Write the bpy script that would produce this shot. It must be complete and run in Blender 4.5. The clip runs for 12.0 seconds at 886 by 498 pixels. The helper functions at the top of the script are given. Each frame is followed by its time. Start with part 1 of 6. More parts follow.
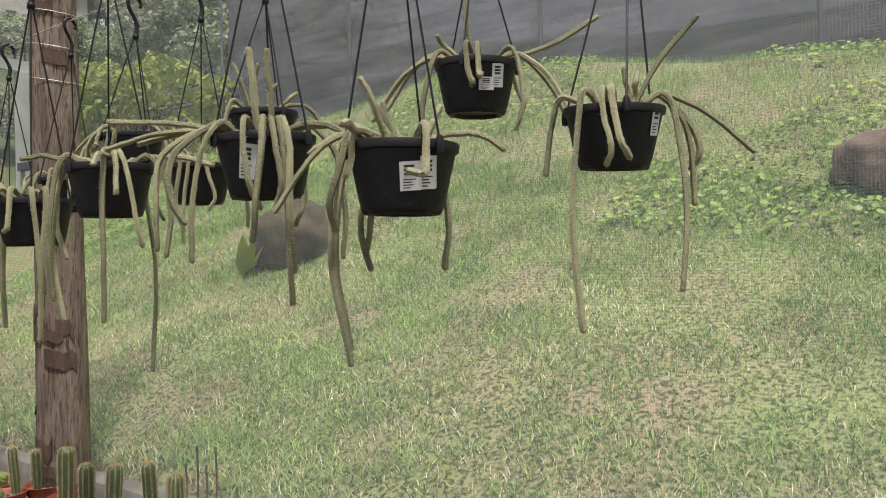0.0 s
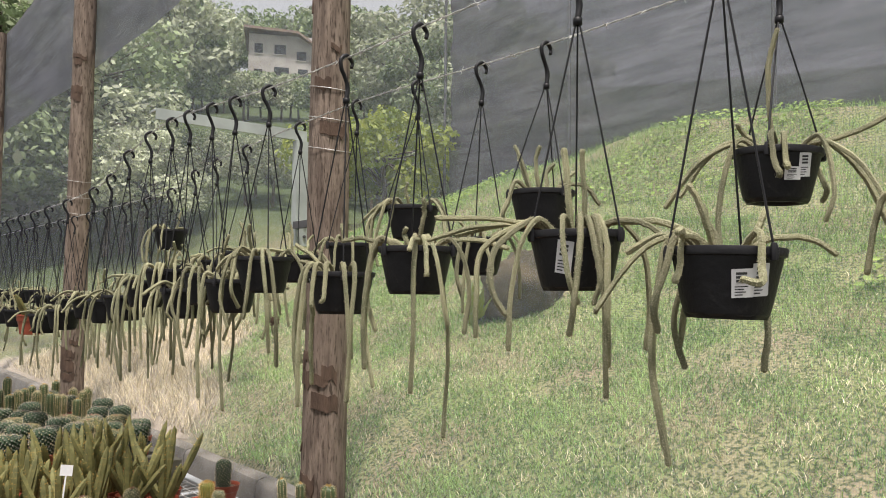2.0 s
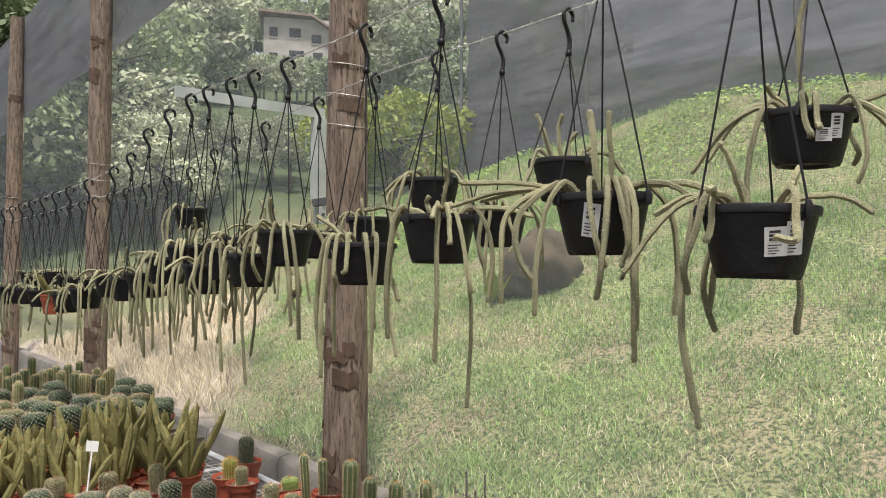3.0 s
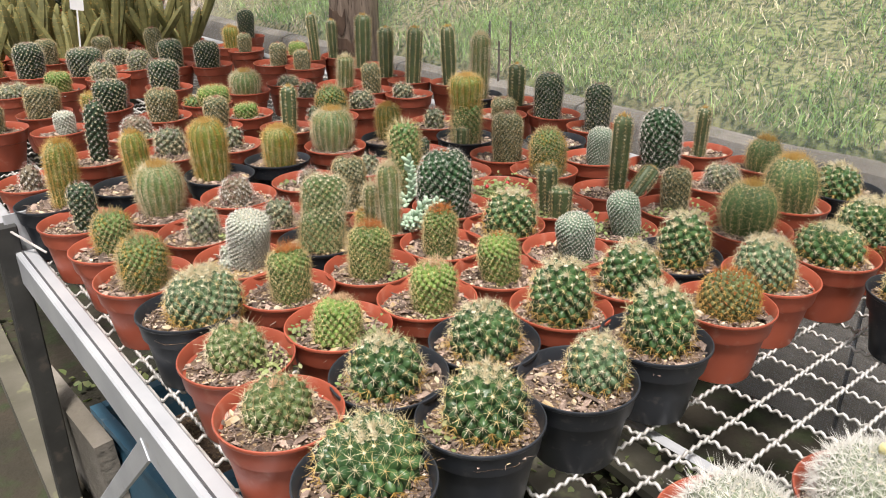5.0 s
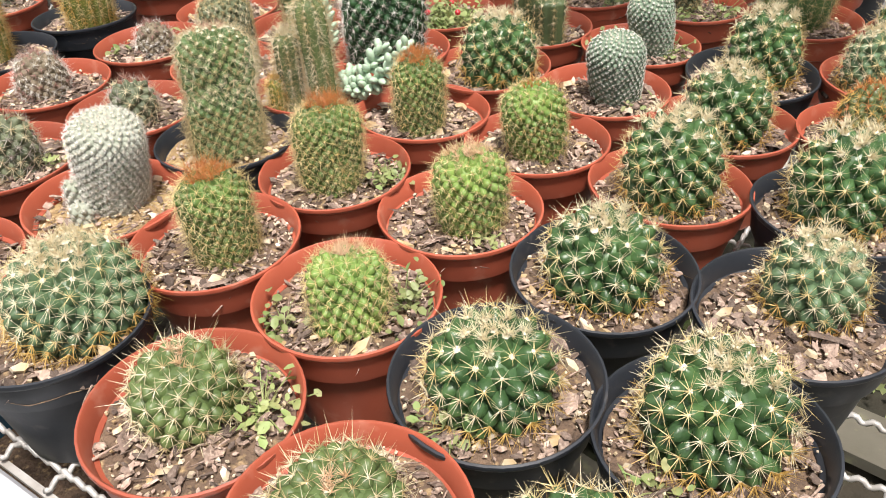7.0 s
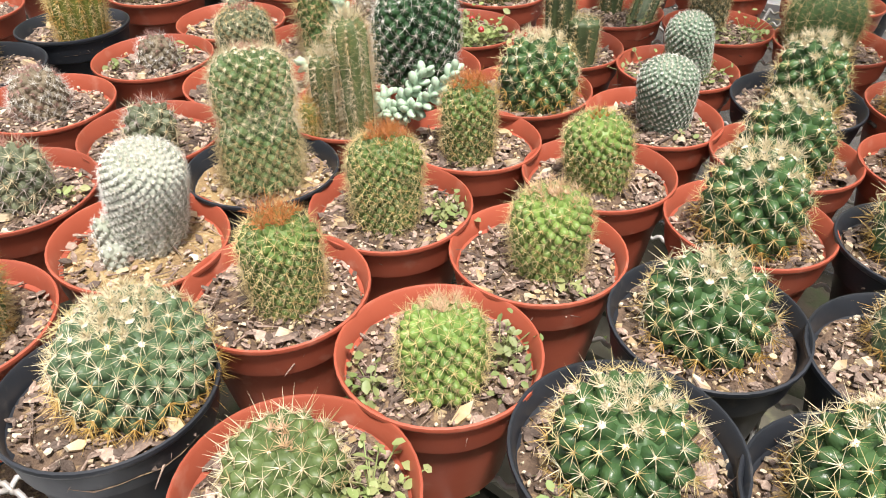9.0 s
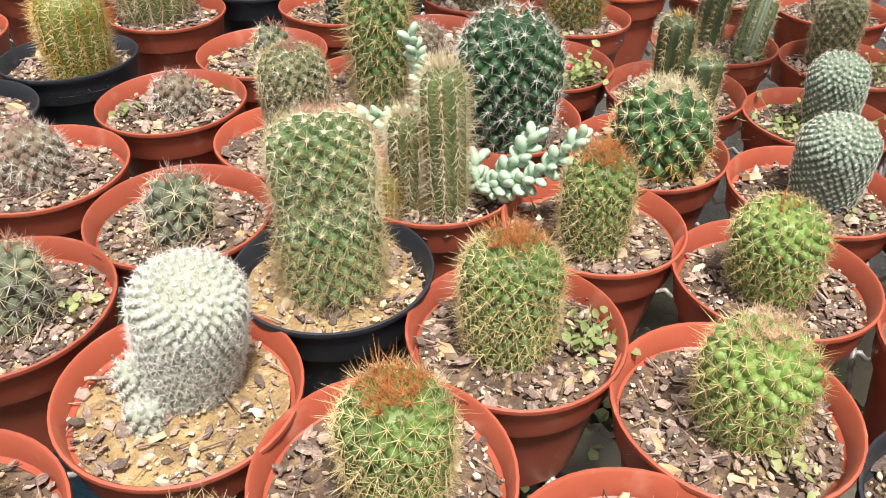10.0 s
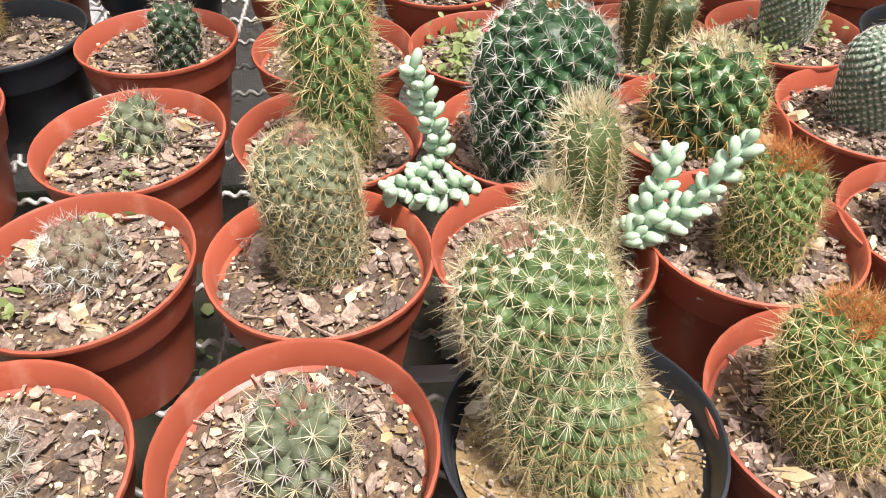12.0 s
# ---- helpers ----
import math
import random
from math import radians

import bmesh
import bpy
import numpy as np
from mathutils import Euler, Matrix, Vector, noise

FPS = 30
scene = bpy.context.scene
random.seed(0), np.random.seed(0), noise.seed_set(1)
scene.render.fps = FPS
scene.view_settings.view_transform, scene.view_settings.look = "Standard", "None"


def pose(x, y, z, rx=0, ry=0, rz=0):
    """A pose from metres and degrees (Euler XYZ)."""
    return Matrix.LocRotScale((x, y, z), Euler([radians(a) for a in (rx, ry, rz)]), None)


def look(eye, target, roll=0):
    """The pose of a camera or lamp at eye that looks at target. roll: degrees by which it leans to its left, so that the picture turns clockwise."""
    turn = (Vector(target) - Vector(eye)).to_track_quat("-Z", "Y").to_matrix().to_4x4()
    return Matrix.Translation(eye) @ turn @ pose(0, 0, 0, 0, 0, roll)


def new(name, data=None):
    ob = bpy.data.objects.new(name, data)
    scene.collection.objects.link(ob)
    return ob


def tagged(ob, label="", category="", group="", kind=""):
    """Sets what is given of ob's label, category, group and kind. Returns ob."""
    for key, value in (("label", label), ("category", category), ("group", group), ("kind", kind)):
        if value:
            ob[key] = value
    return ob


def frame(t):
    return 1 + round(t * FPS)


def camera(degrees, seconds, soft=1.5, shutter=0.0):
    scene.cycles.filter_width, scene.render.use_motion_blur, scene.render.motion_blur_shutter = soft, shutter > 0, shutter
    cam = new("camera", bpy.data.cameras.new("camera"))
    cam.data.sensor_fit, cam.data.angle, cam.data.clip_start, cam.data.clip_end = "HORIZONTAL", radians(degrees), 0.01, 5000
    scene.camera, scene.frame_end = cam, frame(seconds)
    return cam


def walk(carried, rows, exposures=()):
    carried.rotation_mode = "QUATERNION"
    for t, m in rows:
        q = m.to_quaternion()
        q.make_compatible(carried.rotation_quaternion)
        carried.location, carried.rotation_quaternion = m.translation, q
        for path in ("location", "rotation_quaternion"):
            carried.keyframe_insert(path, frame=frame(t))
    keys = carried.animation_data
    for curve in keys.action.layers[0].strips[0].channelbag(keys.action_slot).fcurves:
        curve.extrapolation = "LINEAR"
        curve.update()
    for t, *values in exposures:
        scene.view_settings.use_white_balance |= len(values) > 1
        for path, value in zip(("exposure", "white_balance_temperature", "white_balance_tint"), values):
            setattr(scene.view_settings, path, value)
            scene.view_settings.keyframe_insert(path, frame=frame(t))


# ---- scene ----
cam = camera(59.9, 12.0, soft=1.0)
PATH = [
    (0, (-0.011, 0.018, 1.687), (1.629, 1.163, 1.685), -1.4),
    (0.5, (-0.059, 0.063, 1.749), (1.525, 1.282, 1.812), -0.7),
    (1, (-0.129, 0.078, 1.788), (1.363, 1.406, 1.889), 0.1),
    (1.5, (-0.166, 0.093, 1.787), (1.194, 1.553, 1.906), 0.6),
    (2, (-0.167, 0.113, 1.773), (1.118, 1.642, 1.882), 0.6),
    (2.5, (-0.168, 0.121, 1.767), (1.091, 1.672, 1.863), 0.4),
    (2.7, (-0.172, 0.126, 1.764), (1.085, 1.679, 1.852), 0.3),
    (4.3, (-0.129, 0.214, 1.446), (1.081, 1.742, 0.997), 1.3),
    (4.5, (-0.132, 0.244, 1.385), (1.060, 1.732, 0.781), 1.6),
    (5, (-0.123, 0.335, 1.319), (1.033, 1.757, 0.517), -0.2),
    (5.5, (-0.063, 0.503, 1.258), (1.070, 1.865, 0.329), -1.7),
    (6, (0.010, 0.717, 1.205), (1.140, 1.944, 0.101), -3.8),
    (6.5, (0.016, 0.817, 1.175), (1.261, 1.844, -0.005), -3.3),
    (6.7, (0.021, 0.828, 1.174), (1.306, 1.802, -0.009), -3.4),
    (8.3, (0.010, 0.894, 1.168), (1.394, 1.692, -0.036), 0.1),
    (8.5, (0.012, 0.909, 1.165), (1.400, 1.706, -0.034), -0.0),
    (9, (0.011, 0.978, 1.176), (1.416, 1.760, -0.013), 0.3),
    (9.5, (0.082, 1.081, 1.166), (1.495, 1.854, -0.020), 0.3),
    (10, (0.140, 1.180, 1.144), (1.563, 1.917, -0.053), 1.4),
    (10.5, (0.157, 1.310, 1.148), (1.648, 1.882, -0.058), 0.4),
    (11, (0.183, 1.376, 1.150), (1.681, 1.837, -0.092), -0.8),
    (11.5, (0.236, 1.458, 1.133), (1.758, 1.665, -0.148), -0.3),
    (12, (0.274, 1.559, 1.130), (1.761, 1.464, -0.204), 0.2),
]
walk(cam, [(t, look(eye, target, roll)) for t, eye, target, roll in PATH],
     exposures=[(0, 0.05), (0.5, 0.17), (1, 0.19), (2.7, 0.23), (4.4, 0.25), (5.5, 0.38), (9.5, 0.56), (11, 0.53), (12, 0.66)])

# ---- light ----
world = bpy.data.worlds.new("sky")
scene.world = world
world.use_nodes = True
_n = world.node_tree.nodes
_sky = _n.new("ShaderNodeTexSky")
_sky.sky_type, _sky.sun_disc = "NISHITA", False
_sky.sun_elevation, _sky.sun_rotation = radians(71), radians(220)
_sky.dust_density, _sky.ozone_density = 6.0, 1.0
_mix = _n.new("ShaderNodeMix")
_mix.data_type = "RGBA"
_mix.inputs[0].default_value = 0.75
_mix.inputs[7].default_value = (9.6, 9.4, 9.5, 1)   # cloud veil over the blue
world.node_tree.links.new(_sky.outputs[0], _mix.inputs[6])
world.node_tree.links.new(_mix.outputs[2], _n["Background"].inputs[0])
_n["Background"].inputs[1].default_value = 0.074
sun = new("sun", bpy.data.lights.new("sun", "SUN"))
sun.data.energy, sun.data.angle, sun.data.color = 4.6, radians(8), (1.0, 0.925, 0.875)
sun.matrix_basis = look((0, 0, 20), (2.2, 2.6, 10.0))


# ---- mesh helpers ----
class Geo:
    """Gathers vertices and faces into one mesh."""

    def __init__(self):
        self.v, self.f, self.count = [], [], 0

    def add(self, verts, faces):
        verts = np.asarray(verts, float).reshape(-1, 3)
        self.v.append(verts)
        self.f.extend([tuple(int(i) + self.count for i in f) for f in faces])
        self.count += len(verts)
        return self

    def box(self, x0, y0, z0, x1, y1, z1, m=None):
        v = np.array([(x, y, z) for z in (z0, z1) for y in (y0, y1) for x in (x0, x1)], float)
        if m is not None:
            v = np.array([m @ Vector(p) for p in v])
        return self.add(v, [(0, 2, 3, 1), (4, 5, 7, 6), (0, 1, 5, 4), (2, 6, 7, 3), (0, 4, 6, 2), (1, 3, 7, 5)])

    def revolve(self, profile, n=32, centre=(0, 0, 0), close_top=False, close_bottom=False, wave=None):
        a = np.arange(n) * 2 * math.pi / n
        rings = []
        for r, z in profile:
            rr = r * (wave(a, z) if wave else np.ones(n))
            rings.append(np.stack([rr * np.cos(a), rr * np.sin(a), np.full(n, z)], 1))
        v = np.concatenate(rings) + np.asarray(centre, float)
        f = [(i * n + j, i * n + (j + 1) % n, (i + 1) * n + (j + 1) % n, (i + 1) * n + j) for i in range(len(profile) - 1) for j in range(n)]
        if close_bottom:
            f.append(tuple(range(n - 1, -1, -1)))
        if close_top:
            f.append(tuple(range((len(profile) - 1) * n, len(profile) * n)))
        return self.add(v, f)

    def tube(self, pts, radii, n=8, ribs=0.0):
        p = np.asarray(pts, float)
        radii = np.broadcast_to(np.asarray(radii, float), (len(p),))
        t = np.gradient(p, axis=0)
        t /= np.linalg.norm(t, axis=1)[:, None] + 1e-12
        up = np.array((0.31, 0.83, 0.46))
        a = np.arange(n) * 2 * math.pi / n
        rings = []
        side = np.cross(t[0], up)
        for i in range(len(p)):
            side = side - t[i] * side.dot(t[i])
            if np.linalg.norm(side) < 1e-6:
                side = np.cross(t[i], (1, 0, 0.2))
            side /= np.linalg.norm(side)
            other = np.cross(t[i], side)
            k = 1 + ribs * np.where(np.arange(n) % 2 == 0, 1, -1)
            rings.append(p[i] + radii[i] * (k * np.cos(a))[:, None] * side + radii[i] * (k * np.sin(a))[:, None] * other)
        v = np.concatenate(rings)
        f = [(i * n + j, i * n + (j + 1) % n, (i + 1) * n + (j + 1) % n, (i + 1) * n + j) for i in range(len(p) - 1) for j in range(n)]
        f.append(tuple(range(n - 1, -1, -1)))
        f.append(tuple(range((len(p) - 1) * n, len(p) * n)))
        return self.add(v, f)

    def scatter(self, verts, faces, frames, scales):
        """Copies of a small shape: frames is (n, 3, 3) columns x, y, z with places (n, 3)."""
        rot, places = frames
        scales = np.asarray(scales, float)
        if scales.ndim == 1:
            scales = np.repeat(scales[:, None], 3, 1)
        verts = np.asarray(verts, float)
        v = np.einsum("nij,nkj->nki", rot, verts[None] * scales[:, None, :]) + places[:, None, :]
        k = len(verts)
        self.v.append(v.reshape(-1, 3))
        for i in range(len(places)):
            o = self.count + i * k
            self.f.extend([tuple(j + o for j in f) for f in faces])
        self.count += k * len(places)
        return self

    def mesh(self, name, material, smooth=True, split=0):
        me = bpy.data.meshes.new(name)
        me.from_pydata(np.concatenate(self.v).tolist() if self.v else [], [], self.f)
        me.materials.append(material)
        if smooth:
            me.shade_smooth()
            if split:
                me.set_sharp_from_angle(angle=radians(split))
        me.update()
        return me


def part(name, geo, material, parent=None, label="", smooth=True, split=40, kind=""):
    me = geo if isinstance(geo, bpy.types.Mesh) else geo.mesh(name, material, smooth, split)
    ob = new(name, me)
    if parent is not None:
        ob.parent = parent
    return tagged(ob, label=label, kind=kind)


def thing(name, place, label, category, group="", kind="", turn=0.0):
    ob = new(name)
    ob.empty_display_size = 0.05
    ob.matrix_basis = pose(*place, 0, 0, turn)
    return tagged(ob, label, category, group, kind)


def frames_along(normals, spin):
    """Rotation matrices whose z column is the normal, spun about it."""
    n = normals / (np.linalg.norm(normals, axis=1)[:, None] + 1e-12)
    ref = np.where(np.abs(n[:, 2:3]) < 0.95, np.array([[0, 0, 1.0]]), np.array([[1.0, 0, 0]]))
    x = np.cross(ref, n)
    x /= np.linalg.norm(x, axis=1)[:, None]
    y = np.cross(n, x)
    c, s = np.cos(spin)[:, None], np.sin(spin)[:, None]
    return np.stack([x * c + y * s, y * c - x * s, n], 2)


def spline(pts, steps=8):
    """A smooth line through a few points."""
    p = [Vector(q) for q in pts]
    p = [p[0] * 2 - p[1]] + p + [p[-1] * 2 - p[-2]]
    out = []
    for i in range(1, len(p) - 2):
        a, b, c, d = p[i - 1:i + 3]
        for k in range(steps):
            u = k / steps
            out.append(0.5 * ((2 * b) + (c - a) * u + (2 * a - 5 * b + 4 * c - d) * u * u + (3 * b - a - 3 * c + d) * u ** 3))
    out.append(p[-2])
    return [tuple(q) for q in out]


# ---- materials ----
def material(name, colour, second=None, scale=8.0, rough=0.6, bump=0.0, bump_scale=60.0, metal=0.0, vary=0.0, fine=None, stretch=(1, 1, 1), lo=0.35, hi=0.65, translucent=0.0, spec=0.5, glob=False, island=0.0):
    m = bpy.data.materials.new(name)
    m.use_nodes = True
    t = m.node_tree
    n, l = t.nodes, t.links
    b = n["Principled BSDF"]
    b.inputs["Roughness"].default_value, b.inputs["Metallic"].default_value = rough, metal
    b.inputs["Specular IOR Level"].default_value = spec
    co = n.new("ShaderNodeTexCoord")
    mp = n.new("ShaderNodeMapping")
    mp.inputs["Scale"].default_value = stretch
    if glob:
        geo = n.new("ShaderNodeNewGeometry")
        l.new(geo.outputs["Position"], mp.inputs["Vector"])
    else:
        l.new(co.outputs["Object"], mp.inputs["Vector"])
    second = second or tuple(0.75 * c for c in colour)
    nz = n.new("ShaderNodeTexNoise")
    nz.inputs["Scale"].default_value, nz.inputs["Detail"].default_value = scale, 5
    l.new(mp.outputs[0], nz.inputs["Vector"])
    ramp = n.new("ShaderNodeValToRGB")
    ramp.color_ramp.elements[0].position, ramp.color_ramp.elements[1].position = lo, hi
    ramp.color_ramp.elements[0].color, ramp.color_ramp.elements[1].color = (*second, 1), (*colour, 1)
    l.new(nz.outputs["Fac"], ramp.inputs[0])
    out = ramp.outputs[0]
    if fine:
        fz = n.new("ShaderNodeTexNoise")
        fz.inputs["Scale"].default_value, fz.inputs["Detail"].default_value = fine[0], 4
        l.new(mp.outputs[0], fz.inputs["Vector"])
        fr = n.new("ShaderNodeValToRGB")
        fr.color_ramp.elements[0].position, fr.color_ramp.elements[1].position = fine[2], fine[3]
        l.new(fz.outputs["Fac"], fr.inputs[0])
        mx = n.new("ShaderNodeMix")
        mx.data_type = "RGBA"
        l.new(fr.outputs[0], mx.inputs[0])
        l.new(out, mx.inputs[6])
        mx.inputs[7].default_value = (*fine[1], 1)
        out = mx.outputs[2]
    if vary:
        info = n.new("ShaderNodeObjectInfo")
        hs = n.new("ShaderNodeHueSaturation")
        mr = n.new("ShaderNodeMapRange")
        mr.inputs[3].default_value, mr.inputs[4].default_value = 1 - vary, 1 + vary
        l.new(info.outputs["Random"], mr.inputs[0])
        l.new(mr.outputs[0], hs.inputs["Value"])
        l.new(out, hs.inputs["Color"])
        out = hs.outputs[0]
    if island:
        gi = n.new("ShaderNodeNewGeometry")
        hs = n.new("ShaderNodeHueSaturation")
        mr = n.new("ShaderNodeMapRange")
        mr.inputs[3].default_value, mr.inputs[4].default_value = 1 - island, 1 + island
        l.new(gi.outputs["Random Per Island"], mr.inputs[0])
        l.new(mr.outputs[0], hs.inputs["Value"])
        l.new(out, hs.inputs["Color"])
        out = hs.outputs[0]
    l.new(out, b.inputs["Base Color"])
    if bump:
        bz = n.new("ShaderNodeTexNoise")
        bz.inputs["Scale"].default_value, bz.inputs["Detail"].default_value = bump_scale, 6
        l.new(mp.outputs[0], bz.inputs["Vector"])
        bp = n.new("ShaderNodeBump")
        bp.inputs["Strength"].default_value, bp.inputs["Distance"].default_value = bump, 0.01
        l.new(bz.outputs["Fac"], bp.inputs["Height"])
        l.new(bp.outputs[0], b.inputs["Normal"])
    if translucent:
        tr = n.new("ShaderNodeBsdfTranslucent")
        l.new(out, tr.inputs["Color"])
        ms = n.new("ShaderNodeMixShader")
        ms.inputs[0].default_value = translucent
        l.new(b.outputs[0], ms.inputs[1])
        l.new(tr.outputs[0], ms.inputs[2])
        l.new(ms.outputs[0], n["Material Output"].inputs[0])
    return m


def net_material(name, colour, cover, pitch, soft, painted_ripples=False):
    """Woven shade net: threads with open gaps between them."""
    m = bpy.data.materials.new(name)
    m.use_nodes = True
    t = m.node_tree
    n, l = t.nodes, t.links
    b = n["Principled BSDF"]
    b.inputs["Base Color"].default_value = (*colour, 1)
    b.inputs["Roughness"].default_value = 0.7
    geo = n.new("ShaderNodeNewGeometry")
    fac = None
    for axis in ((0, 1, 0), (0, 0, 1)):
        dot = n.new("ShaderNodeVectorMath")
        dot.operation = "DOT_PRODUCT"
        dot.inputs[1].default_value = tuple(a * 2 * math.pi / pitch for a in axis)
        l.new(geo.outputs["Position"], dot.inputs[0])
        sn = n.new("ShaderNodeMath")
        sn.operation = "SINE"
        l.new(dot.outputs["Value"], sn.inputs[0])
        mr = n.new("ShaderNodeMapRange")
        mr.inputs[1].default_value, mr.inputs[2].default_value = 0.2, 1.0
        mr.inputs[3].default_value, mr.inputs[4].default_value = 0.0, soft
        l.new(sn.outputs[0], mr.inputs[0])
        if fac is None:
            fac = mr
        else:
            mx = n.new("ShaderNodeMath")
            mx.operation = "MAXIMUM"
            l.new(fac.outputs[0], mx.inputs[0])
            l.new(mr.outputs[0], mx.inputs[1])
            fac = mx
    nz = n.new("ShaderNodeTexNoise")
    nz.inputs["Scale"].default_value, nz.inputs["Detail"].default_value = 1.3, 4
    l.new(geo.outputs["Position"], nz.inputs["Vector"])
    ad = n.new("ShaderNodeMath")
    ad.operation = "MULTIPLY_ADD"
    ad.inputs[1].default_value = 0.2 * cover
    l.new(nz.outputs["Fac"], ad.inputs[0])
    base = n.new("ShaderNodeMath")
    base.operation = "ADD"
    base.inputs[1].default_value = 0.9 * cover - 0.02
    l.new(fac.outputs[0], base.inputs[0])
    l.new(base.outputs[0], ad.inputs[2])
    # stretched noise paints the light and dark of ripples into the thread colour
    if painted_ripples:
        mp = n.new("ShaderNodeMapping")
        mp.inputs["Scale"].default_value = (1, 0.5, 5)
        l.new(geo.outputs["Position"], mp.inputs["Vector"])
        sz = n.new("ShaderNodeTexNoise")
        sz.inputs["Scale"].default_value, sz.inputs["Detail"].default_value = 1.6, 6
        l.new(mp.outputs[0], sz.inputs["Vector"])
        rp = n.new("ShaderNodeValToRGB")
        rp.color_ramp.elements[0].position, rp.color_ramp.elements[1].position = 0.35, 0.68
        rp.color_ramp.elements[0].color = (*[0.55 * c for c in colour], 1)
        rp.color_ramp.elements[1].color = (*[1.5 * c for c in colour], 1)
        l.new(sz.outputs["Fac"], rp.inputs[0])
        l.new(rp.outputs[0], b.inputs["Base Color"])
    tr = n.new("ShaderNodeBsdfTransparent")
    tl = n.new("ShaderNodeBsdfTranslucent")
    tl.inputs[0].default_value = (*colour, 1)
    thread = n.new("ShaderNodeMixShader")
    thread.inputs[0].default_value = 0.4
    l.new(b.outputs[0], thread.inputs[1])
    l.new(tl.outputs[0], thread.inputs[2])
    ms = n.new("ShaderNodeMixShader")
    ms.inputs[0].default_value = cover
    l.new(ad.outputs[0], ms.inputs[0])
    l.new(tr.outputs[0], ms.inputs[1])
    l.new(thread.outputs[0], ms.inputs[2])
    l.new(ms.outputs[0], n["Material Output"].inputs[0])
    return m


RED = material("red_plastic", (0.41, 0.100, 0.056), (0.33, 0.076, 0.042), 14, 0.40, 0.05, 40, vary=0.16, fine=(45, (0.46, 0.20, 0.14), 0.60, 0.85))
BLACK = material("black_plastic", (0.016, 0.019, 0.024), (0.027, 0.031, 0.039), 10, 0.40, 0.04, 50, fine=(60, (0.12, 0.11, 0.10), 0.62, 0.9))
HANG = material("hanging_black_plastic", (0.011, 0.011, 0.013), (0.017, 0.017, 0.019), 20, 0.55, 0.15, 90, fine=(50, (0.05, 0.046, 0.042), 0.65, 0.9), spec=0.3)
SOIL = material("bark_soil", (0.20, 0.135, 0.09), (0.09, 0.06, 0.042), 60, 0.95, 0.9, 160, fine=(110, (0.48, 0.34, 0.18), 0.55, 0.75))
SAND = material("golden_grit", (0.46, 0.33, 0.15), (0.27, 0.18, 0.09), 50, 0.95, 0.9, 160, fine=(120, (0.58, 0.46, 0.28), 0.55, 0.75))
CHIP = material("bark_chip", (0.34, 0.25, 0.20), (0.20, 0.145, 0.115), 45, 0.9, 0.5, 300, fine=(300, (0.46, 0.36, 0.29), 0.5, 0.7), island=0.65)
PEBBLE = material("pale_pebble", (0.68, 0.60, 0.46), (0.46, 0.33, 0.17), 40, 0.8, 0.2, 150, island=0.3)
WOOD = material("weathered_post_wood", (0.30, 0.235, 0.185), (0.15, 0.112, 0.088), 5, 0.9, 0.9, 25, stretch=(7, 7, 1), fine=(16, (0.07, 0.05, 0.036), 0.54, 0.66))
BARK = material("peeling_bark", (0.13, 0.085, 0.06), (0.07, 0.045, 0.032), 9, 0.95, 0.6, 40, stretch=(4, 4, 1))
STEEL = material("galvanised_steel", (0.62, 0.64, 0.66), (0.52, 0.54, 0.57), 9, 0.42, 0.03, 80, metal=0.35, fine=(30, (0.45, 0.42, 0.38), 0.66, 0.8))
DARKSTEEL = material("dull_steel", (0.15, 0.15, 0.155), (0.10, 0.10, 0.105), 9, 0.55, 0.05, 60, metal=0.4)
ARMSTEEL = material("painted_grey_green_steel", (0.52, 0.57, 0.54), (0.40, 0.44, 0.42), 9, 0.55, 0.05, 60)
LEGSTEEL = material("dark_painted_steel", (0.050, 0.050, 0.046), (0.030, 0.030, 0.028), 12, 0.6, 0.1, 60, fine=(30, (0.12, 0.10, 0.08), 0.6, 0.8))
WIRE = material("galvanised_wire", (0.60, 0.60, 0.58), (0.42, 0.40, 0.37), 40, 0.5, 0.1, 200, metal=0.3)
BLACKWIRE = material("black_hanger_plastic", (0.011, 0.011, 0.013), (0.017, 0.017, 0.019), 30, 0.5, spec=0.3)
CONCRETE = material("old_concrete", (0.27, 0.245, 0.21), (0.14, 0.125, 0.10), 4, 0.95, 0.5, 60, fine=(25, (0.16, 0.15, 0.11), 0.58, 0.75), glob=True)
# earth colour kept dark to hold the shade under bench and between pots
EARTH = material("shade_darkened_earth", (0.050, 0.040, 0.027), (0.024, 0.024, 0.015), 3, 0.95, 0.8, 40, fine=(12, (0.034, 0.044, 0.018), 0.5, 0.65), glob=True)
PAPER = material("white_label_paper", (0.80, 0.80, 0.80), (0.72, 0.72, 0.73), 30, 0.6)
INK = material("label_ink", (0.03, 0.03, 0.035), (0.05, 0.05, 0.05), 30, 0.7)
BLUE = material("blue_crate_plastic", (0.055, 0.16, 0.24), (0.04, 0.11, 0.17), 8, 0.5, 0.05, 60, fine=(25, (0.25, 0.3, 0.3), 0.6, 0.8))
PALEBOARD = material("pale_board", (0.14, 0.13, 0.10), (0.09, 0.085, 0.06), 6, 0.85, 0.2, 50, fine=(20, (0.22, 0.23, 0.12), 0.6, 0.8))
NET = net_material("pale_shade_net", (0.58, 0.65, 0.76), 0.090, 0.0072, 0.24)
DARKNET = net_material("black_shade_net", (0.13, 0.124, 0.152), 0.88, 0.021, 0.02, painted_ripples=True)


def flesh(name, a, b, scale=60, rough=0.5, fine=None, spec=0.4):
    return material(name, a, b, scale, rough, 0.12, 260, vary=0.15, fine=fine, spec=spec)


